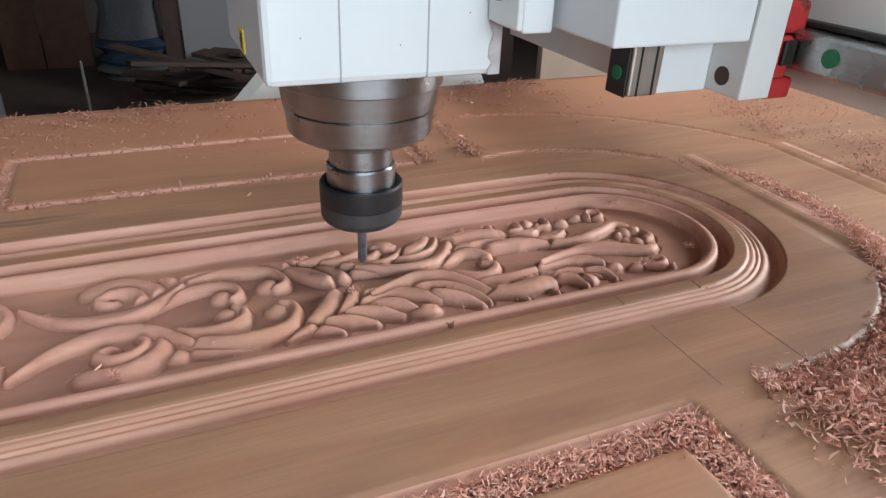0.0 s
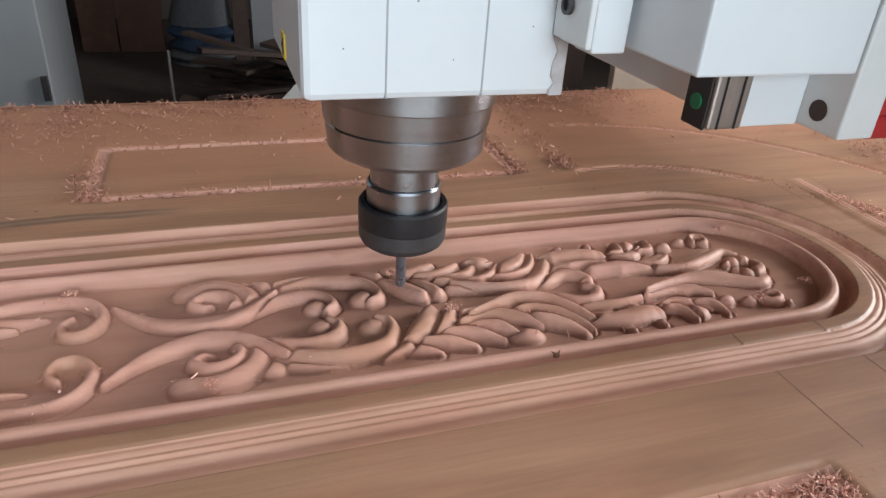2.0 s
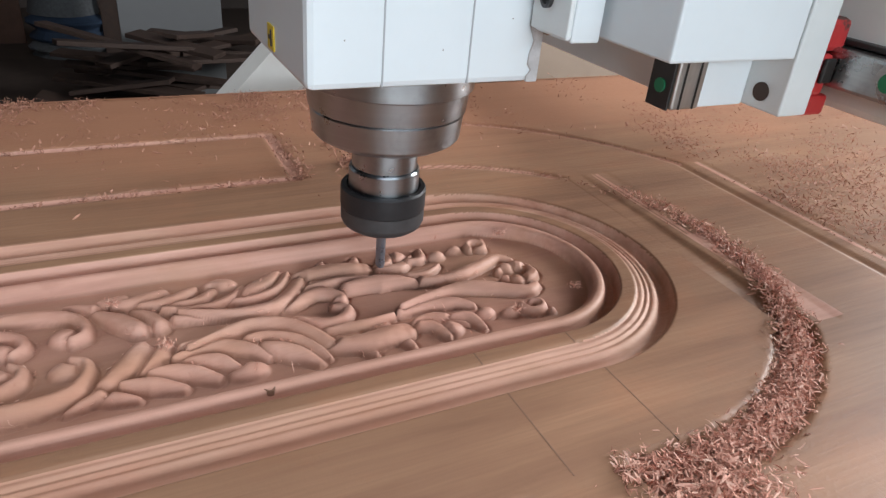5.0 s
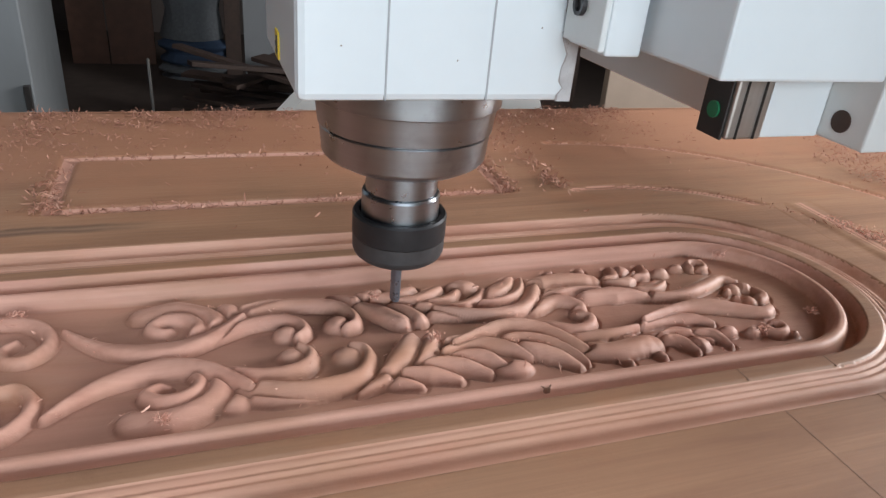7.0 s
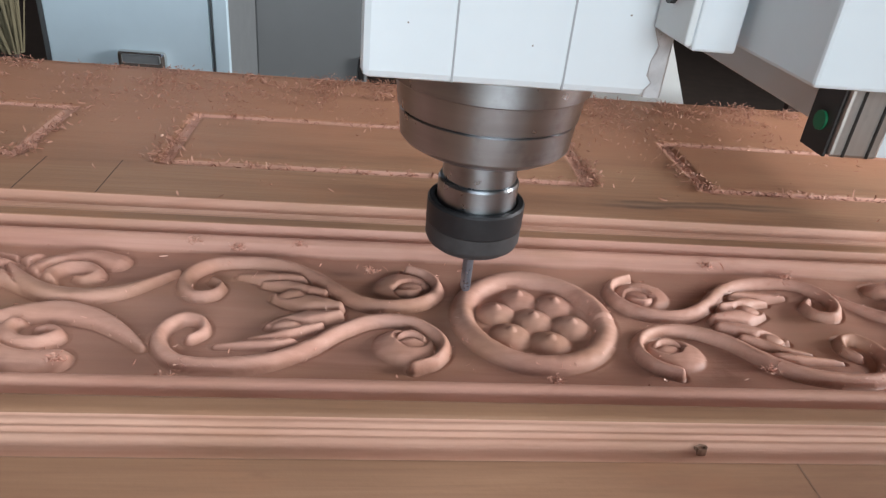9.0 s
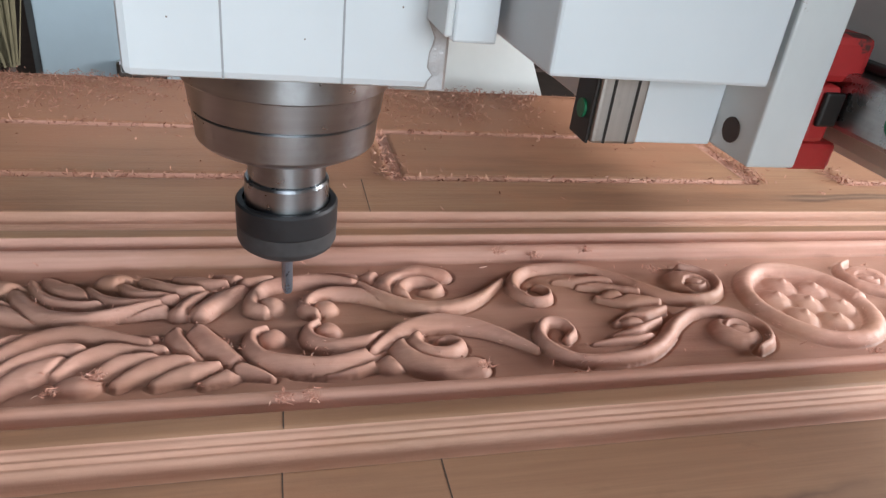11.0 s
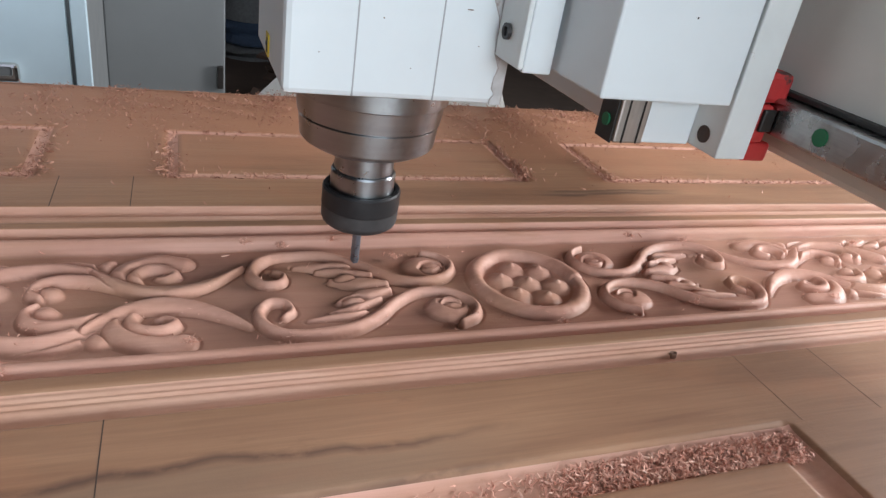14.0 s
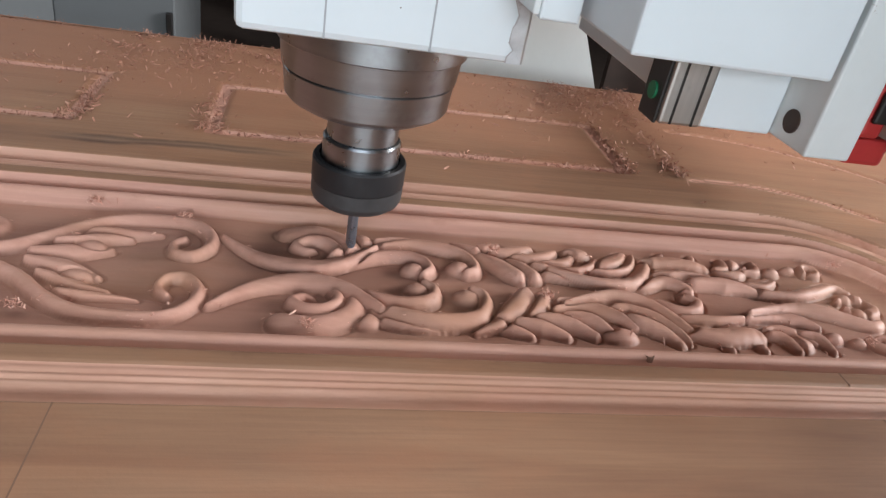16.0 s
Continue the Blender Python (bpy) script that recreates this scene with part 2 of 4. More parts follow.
def prism(outline, y0, y1, bm=None):
    """An outline in x and z, thick along y."""
    bm = bm or bmesh.new()
    a = [bm.verts.new((x, y0, z)) for x, z in outline]
    b = [bm.verts.new((x, y1, z)) for x, z in outline]
    bm.faces.new(a)
    bm.faces.new(b[::-1])
    for k in range(len(a)):
        m = (k + 1) % len(a)
        bm.faces.new((a[k], b[k], b[m], a[m]))
    return bm


def empty(name, label, category, group="", kind=""):
    return tagged(new(name), label, category, group, kind)


# ---- the carved panel ----
MID_Y = 0.0040                   # middle line of the frame and its carving
R_OUT, END_X = 0.1090, 0.574      # half width of the moulded frame, centres of its round ends
FIELD = -0.0108                  # floor of the carved field


def smooth_step(a, b, v):
    t = np.clip((v - a) / (b - a), 0, 1)
    return t * t * (3 - 2 * t)


def stadium(x, y):
    return np.hypot(np.maximum(np.abs(x) - END_X, 0), y - MID_Y)


def moulding(r):
    """Height of the frame's section at the distance r from the panel's middle line."""
    # from the field up to a sunk roll, down a narrow groove, then the band, a fillet, a bead and a wide ovolo
    z = FIELD + 0.0076 * smooth_step(0.0570, 0.0592, r) + 0.0014 * smooth_step(0.0592, 0.0622, r)
    z = z - 0.0012 * smooth_step(0.0640, 0.0668, r) - 0.0062 * smooth_step(0.0658, 0.0690, r) + 0.0092 * smooth_step(0.0736, 0.0756, r)
    z = np.where(r >= 0.0756, 0.0, z)
    for a, b, top, drop in ((0.0858, 0.0904, -0.0012, 0.0003), (0.0904, 0.0936, -0.0015, 0.0010)):
        u = np.clip((r - a) / (b - a), 0, 1)
        z = np.where((r >= a) & (r < b), top - drop * (2 * u - 1) ** 2, z)
    u = np.clip((r - 0.0936) / 0.0126, 0, 1)
    z = np.where((r >= 0.0936) & (r < 0.1062), -0.0018 - 0.0014 * (1 - u) ** 6 - 0.0012 * smooth_step(0.0950, 0.0985, r) - 0.0050 * smooth_step(0.0972, 0.1022, r), z)
    z = np.where((r >= 0.1062) & (r < R_OUT), -0.0080 * (1 - smooth_step(0.1060, R_OUT, r)), z)
    for at, deep in ((0.0858, 0.0008), (0.0904, 0.0008), (0.0936, 0.0008)):
        z = z - deep * np.exp(-((r - at) / 0.0008) ** 2)
    return z


def spiral(cx, cy, r0, r1, a0, a1, n=34):
    t = np.linspace(0, 1, n)
    a, r = np.radians(a0 + (a1 - a0) * t), r0 + (r1 - r0) * t
    return np.c_[cx + r * np.cos(a), cy + r * np.sin(a)]


def join(*curves):
    return np.vstack([c if k == 0 else c[1:] for k, c in enumerate(curves)])


class Relief:
    """Raised ornament on a grid; heights over the field's floor, in millimetres like all its places."""

    def __init__(self, xs, ys):
        self.xs, self.ys = xs * 1000, ys * 1000
        self.h = np.zeros((len(ys), len(xs)))

    def window(self, pts, margin):
        i0, i1 = np.searchsorted(self.xs, (pts[:, 0].min() - margin, pts[:, 0].max() + margin))
        j0, j1 = np.searchsorted(self.ys, (pts[:, 1].min() - margin, pts[:, 1].max() + margin))
        return slice(j0, j1), slice(i0, i1)

    def stroke(self, pts, w0, w1, w2, h0, h1, scoop=0.0, lean=0.0):
        """A ridge along pts; half widths at start, middle and end, heights at start and end. scoop: how far its middle is hollowed; lean: how much higher its outer side is."""
        for mx in (1, -1):
            for my in (1, -1):
                self._stroke(pts * np.array((mx, my)), w0, w1, w2, h0, h1, scoop, lean * mx * my)

    def _stroke(self, pts, w0, w1, w2, h0, h1, scoop, lean=0.0):
        js, is_ = self.window(pts, 1.36 * max(w0, w1, w2) + 2)
        X, Y = np.meshgrid(self.xs[is_], self.ys[js])
        if X.size == 0:
            return
        best, near, side = np.full(X.shape, 1e9), np.zeros(X.shape), np.zeros(X.shape)
        n = len(pts) - 1
        for k in range(n):
            a, d = pts[k], pts[k + 1] - pts[k]
            u = np.clip(((X - a[0]) * d[0] + (Y - a[1]) * d[1]) / max(d @ d, 1e-9), 0, 1)
            q = (X - a[0] - u * d[0]) ** 2 + (Y - a[1] - u * d[1]) ** 2
            m = q < best
            cross = d[0] * (Y - a[1]) - d[1] * (X - a[0])
            best, near, side = np.where(m, q, best), np.where(m, (k + u) / n, near), np.where(m, np.sign(cross), side)
        w = 1.36 * np.where(near < 0.5, w0 + (w1 - w0) * near * 2, w1 + (w2 - w1) * (near * 2 - 1))
        u = np.sqrt(best) / np.maximum(w, 0.3)
        top = (h0 + (h1 - h0) * near) * (1 - 0.3 * near ** 5) * (1 + lean * side * u)
        z = top * np.clip(1 - u ** 2.0, 0, 1) ** 0.72 * (1 - scoop * np.exp(-(u / 0.5) ** 2))
        old = self.h[js, is_]
        crease = 2.3 * np.exp(-((u - 1) * np.maximum(w, 0.3) / 0.95) ** 2)
        self.h[js, is_] = np.where(u < 1.0, np.maximum(z, 0.22 * old), old - np.where(u < 2.2, crease, 0))

    def knob(self, x, y, r, h, flat=0.5, ry=None):
        for mx in (1, -1):
            for my in (1, -1):
                self.dome(x * mx, y * my, r, h, flat, ry)

    def dome(self, x, y, r, h, flat=0.5, ry=None, keep=0.5):
        c = np.array([[x, y]])
        js, is_ = self.window(c, max(r, ry or r) + 1)
        X, Y = np.meshgrid(self.xs[is_], self.ys[js])
        u = np.hypot((X - x) / r, (Y - y) / (ry or r))
        old = self.h[js, is_]
        self.h[js, is_] = np.where(u < 1, np.maximum(h * np.clip(1 - u ** 2.2, 0, 1) ** flat, keep * old), old)



def spline(*pts, n=9):
    """A smooth curve through the given points."""
    p = np.array(pts, float)
    p = np.vstack([2 * p[0] - p[1], p, 2 * p[-1] - p[-2]])
    t = np.linspace(0, 1, n)[:, None]
    runs = [0.5 * (2 * b + (c - a) * t + (2 * a - 5 * b + 4 * c - d) * t ** 2 + (3 * b - a - 3 * c + d) * t ** 3) for a, b, c, d in zip(p, p[1:], p[2:], p[3:])]
    return join(*runs)


def ornament(rel):
    s, k = rel.stroke, rel.knob
    # medallion: a rim round a dish with seven buds
    rel.dome(0, 0, 49.0, 3.2, 0.5)
    rel._stroke(spiral(0, 0, 38.5, 38.5, 0, 360, 90), 5.2, 5.2, 5.2, 8.0, 8.0, 0.0)
    rel.dome(0, 0, 32.6, 0.4, 0.1, None, 0.0)
    for x, y in [(0, 0)] + [(20.6 * math.cos(radians(60 * a - 15)), 20.6 * math.sin(radians(60 * a - 15))) for a in range(6)]:
        rel.dome(x, y, 11.6, 7.0, 0.8, None, 1.0)
        rel.dome(x, y, 5.6, 9.4, 1.5, None, 1.0)
        rel.dome(x, y, 2.2, 10.4, 1.0, None, 1.0)
    # end palmette: knobs along the rim, then two long stems with a leaf between
    for x, y, r, h in ((545, 35, 7.0, 6.6), (560, 38, 6.0, 6.4), (584, 45, 4.0, 5.4), (517, 42, 10.0, 6.4)):
        k(x, y, r, h, 0.6, r * 0.72)
    s(spiral(577, 37, 7.5, 3.0, 200, -120, 24), 2.0, 2.8, 2.0, 6.8, 7.2)
    s(spline((498, 33), (510, 29), (520, 31), (530, 40)), 2.0, 4.0, 1.8, 7.4, 6.4, 0.2)
    s(spline((452, 31), (462, 30), (470, 34)), 3.6, 4.4, 3.0, 7.0, 6.4, 0.1)
    s(spline((470, 34), (483, 29), (496, 37)), 3.0, 3.8, 3.0, 7.2, 6.2, 0.2)
    k(487, 36, 8.0, 5.4, 0.5, 4.5)
    s(spline((496, 21), (518, 17), (532, 19), (542, 25)), 1.8, 4.4, 1.6, 8.2, 6.4, 0.2, -0.3)
    s(spline((499, 17), (516, 11), (540, 7), (563, 13), (582, 21), (591, 17)), 1.8, 4.6, 3.2, 8.8, 7.6, 0.1, -0.2)
    s(spline((575, 4), (586, 9), (596, 5), (598, -3)), 1.8, 3.8, 3.2, 7.2, 7.4, 0.1)
    k(583, 8, 6.0, 6.2, 0.6)
    rel._stroke(spline((476, 13), (490, 15), (504, 14), (518, 10)), 4.0, 6.6, 3.0, 8.8, 8.6, 0.0)
    for x0, y0, x1, y1 in ((524, 33, 537, 46), (500, 34, 514, 47), (475, 36, 492, 48), (451, 36, 470, 49)):
        s(spline((x0, y0), ((x0 + x1) / 2 + 3, (y0 + y1) / 2 - 4), (x1, y1)), 1.6, 3.6, 2.6, 6.8, 5.6, 0.15, -0.3)
    # plume: the long body and its pointed side leaf
    s(spline((492, 22), (470, 24), (453, 20), (441, 13)), 1.4, 4.0, 2.6, 7.0, 8.2, 0.1, 0.3)
    s(spline((446, 30), (456, 36), (470, 38), (486, 36), (493, 35)), 4.2, 6.4, 5.8, 7.6, 7.0, 0.0)
    # fan of overlapping leaves, from the rim back to the stem
    k(407, 42, 10.5, 6.6, 0.6, 6.8)
    s(spline((418, 28), (432, 33), (441, 44)), 4.6, 7.6, 4.0, 7.6, 5.8, 0.05)
    s(spline((404, 20), (420, 19), (436, 26), (443, 35), (447, 44)), 1.6, 3.6, 2.0, 8.6, 6.2, 0.1, -0.4)
    s(spline((336, 39), (346, 41), (356, 45)), 1.6, 3.6, 2.0, 6.6, 5.6, 0.05)
    s(spline((350, 35), (363, 37), (376, 43)), 1.6, 5.2, 2.8, 7.6, 6.0, 0.0)
    s(spline((362, 30), (378, 32), (392, 42)), 1.6, 5.0, 3.0, 8.0, 6.4, 0.05, -0.3)
    s(spline((378, 25), (393, 28), (402, 37)), 1.6, 4.2, 2.4, 8.0, 6.6, 0.1, -0.3)
    s(spline((374, 23), (388, 19), (400, 20), (411, 26), (418, 35)), 1.6, 4.2, 2.0, 8.6, 6.8, 0.1, -0.4)
    # stem of the plume, hooked at its end, and the great leaf over it
    s(spline((356, 10), (376, 13), (398, 10), (420, 8), (440, 9), (455, 15), (465, 13), (470, 6), (465, 1)), 1.6, 4.0, 3.0, 7.8, 7.8, 0.1)
    s(spline((382, 17), (401, 10), (416, 7), (433, 11), (444, 21), (451, 32)), 1.6, 5.2, 3.8, 9.2, 7.6, 0.05, -0.35)
    # two gouged lobes
    s(spline((371, 11), (366, 20), (359, 28)), 4.8, 5.0, 1.8, 8.6, 7.0, 0.05, 0.2)
    s(spline((361, 10), (352, 22), (337, 36)), 5.0, 5.6, 1.8, 9.0, 7.0, 0.05, 0.2)
    s(spline((340, 37), (334, 40), (326, 44)), 3.4, 3.0, 1.2, 6.4, 5.0)
    # hanging crescents with knobs in their heads
    s(spline((316, 42), (297, 43), (279, 39), (268, 34)), 1.2, 3.0, 1.6, 5.6, 6.6)
    k(270, 39, 8.0, 6.8, 0.6, 7.0)
    k(327, 14, 8.6, 7.4, 0.55, 7.4)
    s(spline((330, 8), (336, 12), (336, 22), (329, 32), (313, 37), (296, 37), (278, 30), (267, 20), (252, 8)), 2.4, 4.6, 4.0, 8.0, 8.6, 0.0, 0.25)
    k(299, 10, 7.6, 7.2, 0.55, 6.4)
    s(spline((304, 4), (309, 10), (306, 19), (295, 24), (279, 22), (263, 14), (250, 7)), 2.2, 4.2, 3.6, 7.8, 8.6, 0.0, 0.25)
    # second scroll: fat tongue below, curl, and the arching leaf over both
    s(spline((258, 14), (264, 22), (262, 33), (252, 41), (242, 45), (229, 43)), 3.0, 6.4, 6.2, 8.2, 7.0, 0.0, 0.1)
    rel.knob(242, 25, 12.0, 1.6, 0.3)
    s(spline((252, 12), (256, 24), (250, 32), (240, 33), (233, 27), (238, 22), (243, 23)), 3.0, 3.8, 1.8, 8.6, 7.0, 0.0)
    s(spline((278, 30), (270, 22), (259, 13), (246, 8), (233, 8), (218, 13), (205, 22), (193, 33)), 2.0, 6.4, 1.6, 8.4, 6.6, 0.1, 0.3)
    # leaves inside the great C
    k(150, 36, 26, 2.4, 0.4, 9)
    s(spline((119, 28), (136, 29), (160, 31)), 1.6, 3.6, 1.2, 8.0, 5.4, 0.1, 0.3)
    s(spline((112, 14), (124, 18), (134, 23), (146, 25)), 1.8, 3.8, 1.2, 7.8, 5.4, 0.1, 0.3)
    s(spline((104, 3), (114, 5), (126, 8), (138, 13)), 2.4, 5.6, 2.0, 7.6, 5.6, 0.1, 0.3)
    k(129, 14, 8.0, 5.6, 0.5, 5.0)
    # shallow dish with a lip in the scroll beside the medallion
    k(70, 27, 16.0, 6.2, 0.45, 13.5)
    rel.knob(66, 24, 7.5, 5.0, 0.2, 6.0)
    s(spiral(69, 26, 9.5, 6.0, 200, 320), 1.0, 2.4, 1.0, 6.4, 6.8)
    # one band: round that scroll, along the stem and round the great C to its hook
    s(spline((66, 44), (55, 38), (50, 26), (56, 14), (69, 7), (87, 7), (104, 17), (117, 30), (134, 41), (156, 45), (174, 43), (185, 33), (187, 21), (180, 11), (171, 12), (168, 20), (173, 26)),
      2.2, 3.9, 2.0, 7.2, 7.4, 0.0, 0.2)


def axis(*runs):
    """Grid lines from (start, end, step) runs laid end to end."""
    out = [np.arange(a, b - s * 0.4, s) for a, b, s in runs]
    return np.concatenate(out + [np.array([runs[-1][1]])])


def ripple(X, Y, scale, amount, seed):
    """Cheap smooth unevenness from a few crossed waves."""
    rng = np.random.default_rng(seed)
    z = np.zeros_like(X)
    for _ in range(9):
        a, f, p = rng.uniform(0, 6.28), rng.uniform(0.5, 1.6) / scale, rng.uniform(0, 6.28)
        z += np.sin((X * np.cos(a) + Y * np.sin(a)) * f * 6.28 + p)
    return z * amount / 3


def grid_mesh(name, xs, ys, Z, materials, index, keep=None):
    nx, ny = len(xs), len(ys)
    X, Y = np.meshgrid(xs, ys)
    co = np.c_[X.ravel(), Y.ravel(), Z.ravel()]
    j, i = np.meshgrid(np.arange(ny - 1), np.arange(nx - 1), indexing="ij")
    a = (j * nx + i).ravel()
    quads = np.c_[a, a + 1, a + nx + 1, a + nx]
    mats = index(0.25 * (X[:-1, :-1] + X[1:, :-1] + X[:-1, 1:] + X[1:, 1:]), 0.25 * (Y[:-1, :-1] + Y[1:, :-1] + Y[:-1, 1:] + Y[1:, 1:])).ravel()
    if keep is not None:
        m = keep(X[:-1, :-1], Y[:-1, :-1], X[1:, 1:], Y[1:, 1:]).ravel()
        quads, mats = quads[m], mats[m]
    me = bpy.data.meshes.new(name)
    me.vertices.add(len(co))
    me.vertices.foreach_set("co", co.ravel())
    me.loops.add(quads.size)
    me.loops.foreach_set("vertex_index", quads.ravel().astype(np.int32))
    me.polygons.add(len(quads))
    me.polygons.foreach_set("loop_start", np.arange(0, quads.size, 4, dtype=np.int32))
    for m in materials:
        me.materials.append(m)
    me.polygons.foreach_set("material_index", mats.astype(np.int32))
    me.polygons.foreach_set("use_smooth", np.ones(len(quads), bool))
    me.update(calc_edges=True)
    me.validate()
    return me


PX, PY = 0.70, 0.1140
board = empty("carved_board", "reddish hardwood board with a half-carved scroll panel, strewn with shavings", "wooden board")


FRAYED = []                      # steep places of the carving where fibres tear


def carved_panel():
    xs = axis((-PX, -0.52, 0.0016), (-0.52, PX, 0.0007))
    ys = axis((-PY, PY, 0.0007))
    X, Y = np.meshgrid(xs, ys)
    r = stadium(X, Y)
    Z = moulding(r)
    rel = Relief(xs, ys - MID_Y)
    ornament(rel)
    inside = r < 0.0572
    h = rel.h * 0.82 / 1000
    swell = np.maximum(h, 0)
    for _ in range(3):
        for ax in (0, 1):
            c = np.cumsum(np.pad(swell, [(9, 8) if a == ax else (0, 0) for a in (0, 1)], mode="edge"), axis=ax)
            swell = (c[17:] - c[:-17]) / 17 if ax == 0 else (c[:, 17:] - c[:, :-17]) / 17
            swell = np.pad(swell, [(0, h.shape[a] - swell.shape[a]) for a in (0, 1)], mode="edge")
    h = np.maximum(h, np.minimum(h, 0) + 0.28 * swell)
    floor = ripple(X, Y, 0.05, 0.0004, 3)
    dish = smooth_step(0.036, 0.031, np.hypot(X, Y - MID_Y)) * 0.001
    Z = np.where(inside, FIELD + floor - dish + h + ripple(X, Y, 0.009, 0.00010, 5) * (h > 0.001), Z)
    Z += np.where((r >= 0.0600) & (r < R_OUT), ripple(X, Y, 0.03, 0.00004, 6), 0)
    rise = np.hypot(*np.gradient(Z, 0.0007))
    spots = np.argwhere((rise > 0.9) & inside & (ripple(X, Y, 0.03, 1.0, 8) > 0.35))
    FRAYED.extend((xs[i], ys[j], Z[j, i] + 0.0012) for j, i in spots[::7])
    blur = Z.copy()
    for _ in range(2):
        blur[1:-1, 1:-1] = (4 * blur[1:-1, 1:-1] + blur[:-2, 1:-1] + blur[2:, 1:-1] + blur[1:-1, :-2] + blur[1:-1, 2:]) / 8
    Z = np.where((r > R_OUT + 0.001), Z, blur)

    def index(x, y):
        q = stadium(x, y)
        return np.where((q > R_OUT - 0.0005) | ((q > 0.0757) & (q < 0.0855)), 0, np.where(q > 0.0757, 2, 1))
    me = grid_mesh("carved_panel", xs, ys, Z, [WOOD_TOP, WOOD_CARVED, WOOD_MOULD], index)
    # painted relief shading by height: 0 on the dark floor, 1 on raised ornament
    crest = np.where(inside & (np.hypot(X, Y - MID_Y) > 0.033), smooth_step(0.0006, 0.0034, h), 1.0)
    me.attributes.new("crest_light", "FLOAT", "POINT").data.foreach_set("value", crest.ravel())
    ob = new("carved_panel", me)
    ob.parent = board
    tagged(ob, "freshly cut pink scrollwork in a round-ended moulding")


carved_panel()

# pocket outlines on both sides of the panel, and the arcs round its end
RECTS = [(-0.62, -0.329), (-0.239, 0.077), (0.163, 0.492)]
INNER_Y, OUTER_Y, GROOVE = 0.165, 0.272, 0.021


def in_groove(X, Y):
    """Depth of the routed outlines at each place, 0 to 1."""
    g = np.zeros_like(X)
    A = np.abs(Y)
    for a, b in RECTS:
        dx, dy = np.maximum(a - X, X - b), np.maximum(INNER_Y - A, A - OUTER_Y)
        d = np.maximum(dx, dy)
        wide = np.where(Y < 0, GROOVE, GROOVE * 0.4)
        g = np.maximum(g, ((d < 0) & (d > -wide)) * np.where(Y < 0, 1.0, 0.5))
    r = np.hypot(X - END_X, Y)
    end = (X > END_X - 0.03) & ~((X < END_X) & (A > 0.2))
    w = np.where(Y < -0.02, 0.0215, 0.0075)
    g = np.maximum(g, (end & (r > 0.1625) & (r < 0.1625 + w)) * np.where(Y < -0.02, 1.0, np.where(np.abs(np.mod(r - 0.1625, 0.0026) - 0.0013) < 0.0008, 0.4, 0.08)))
    g = np.maximum(g, ((X > END_X) & (r > 0.276) & (r < 0.281)).astype(float) * 0.5)
    return g


def surround():
    xs = axis((-1.3, -0.72, 0.02), (-0.72, -0.30, 0.0024), (-0.30, 0.92, 0.0017), (0.92, 1.4, 0.02))
    ys = axis((-0.42, -0.29, 0.01), (-0.29, -PY, 0.0017), (-PY, PY, PY), (PY, 0.30, 0.0017), (0.30, 0.39, 0.009))
    X, Y = np.meshgrid(xs, ys)
    Z = -0.0058 * in_groove(X, Y)
    for _ in range(2):
        Z[:, 1:-1] = (2 * Z[:, 1:-1] + Z[:, :-2] + Z[:, 2:]) / 4
        Z[1:-1] = (2 * Z[1:-1] + Z[:-2] + Z[2:]) / 4

    def keep(x0, y0, x1, y1):
        return ~((x0 > -PX - 1e-4) & (x1 < PX + 1e-4) & (y0 > -PY - 1e-4) & (y1 < PY + 1e-4))

    def index(x, y):
        return (in_groove(x, y) > 0.1).astype(int)
    # grid lines must fall on the panel's rim
    for arr, v in ((xs, PX), (xs, -PX)):
        arr[np.argmin(np.abs(arr - v))] = v
    ob = new("board_top", grid_mesh("board_top", xs, ys, Z, [WOOD_TOP, WOOD_CUT], index, keep))
    ob.parent = board
    part("board_edge", box(-1.3, 1.4, -0.42, 0.39, -0.036, -0.0165), WOOD_CUT, board)
    part("edge_strip", box(-1.3, 1.4, 0.388, 0.394, -0.036, 0.0), WOOD_TOP, board)
    part("edge_strip", box(-1.3, 1.4, -0.424, -0.418, -0.036, 0.0), WOOD_TOP, board)


surround()
# hairline butt joints between the boards
for jx, y0, y1 in ((-0.322, -0.0815, -0.0724), (-0.323, -0.160, -0.1052), (-0.262, -0.164, -0.1052), (-0.262, 0.1132, 0.165), (-0.312, 0.1132, 0.165),
                   (0.515, -0.160, -0.1052), (0.573, -0.160, -0.1052), (0.514, -0.0815, -0.0724), (0.571, -0.0815, -0.0724), (0.088, -0.163, -0.1052), (0.149, -0.163, -0.1052)):
    part("joint", box(jx - 0.00027, jx + 0.00027, y0, y1, -0.003, 0.00012), JOINT if jx > 0 else SCRAP, board)

# small knots in the mouldings
for kx, ky, kz, kr in ((0.0522, -0.0945, -0.0031, 0.0019), (0.412, -0.0615, -0.0030, 0.0018)):
    knot = lathe([(kr * 0.2, -0.003), (kr, -0.003), (kr * 0.9, 0.0003), (kr * 0.55, 0.0), (kr * 0.5, -0.0008), (kr * 0.1, -0.0006)], 11)
    for v in knot.verts:
        v.co.x *= 1.5 + 0.4 * math.sin(v.co.y * 3000)
    part("knot", knot, JOINT, board, "dark torn knot", False, pose(kx, ky, kz + 0.0006))

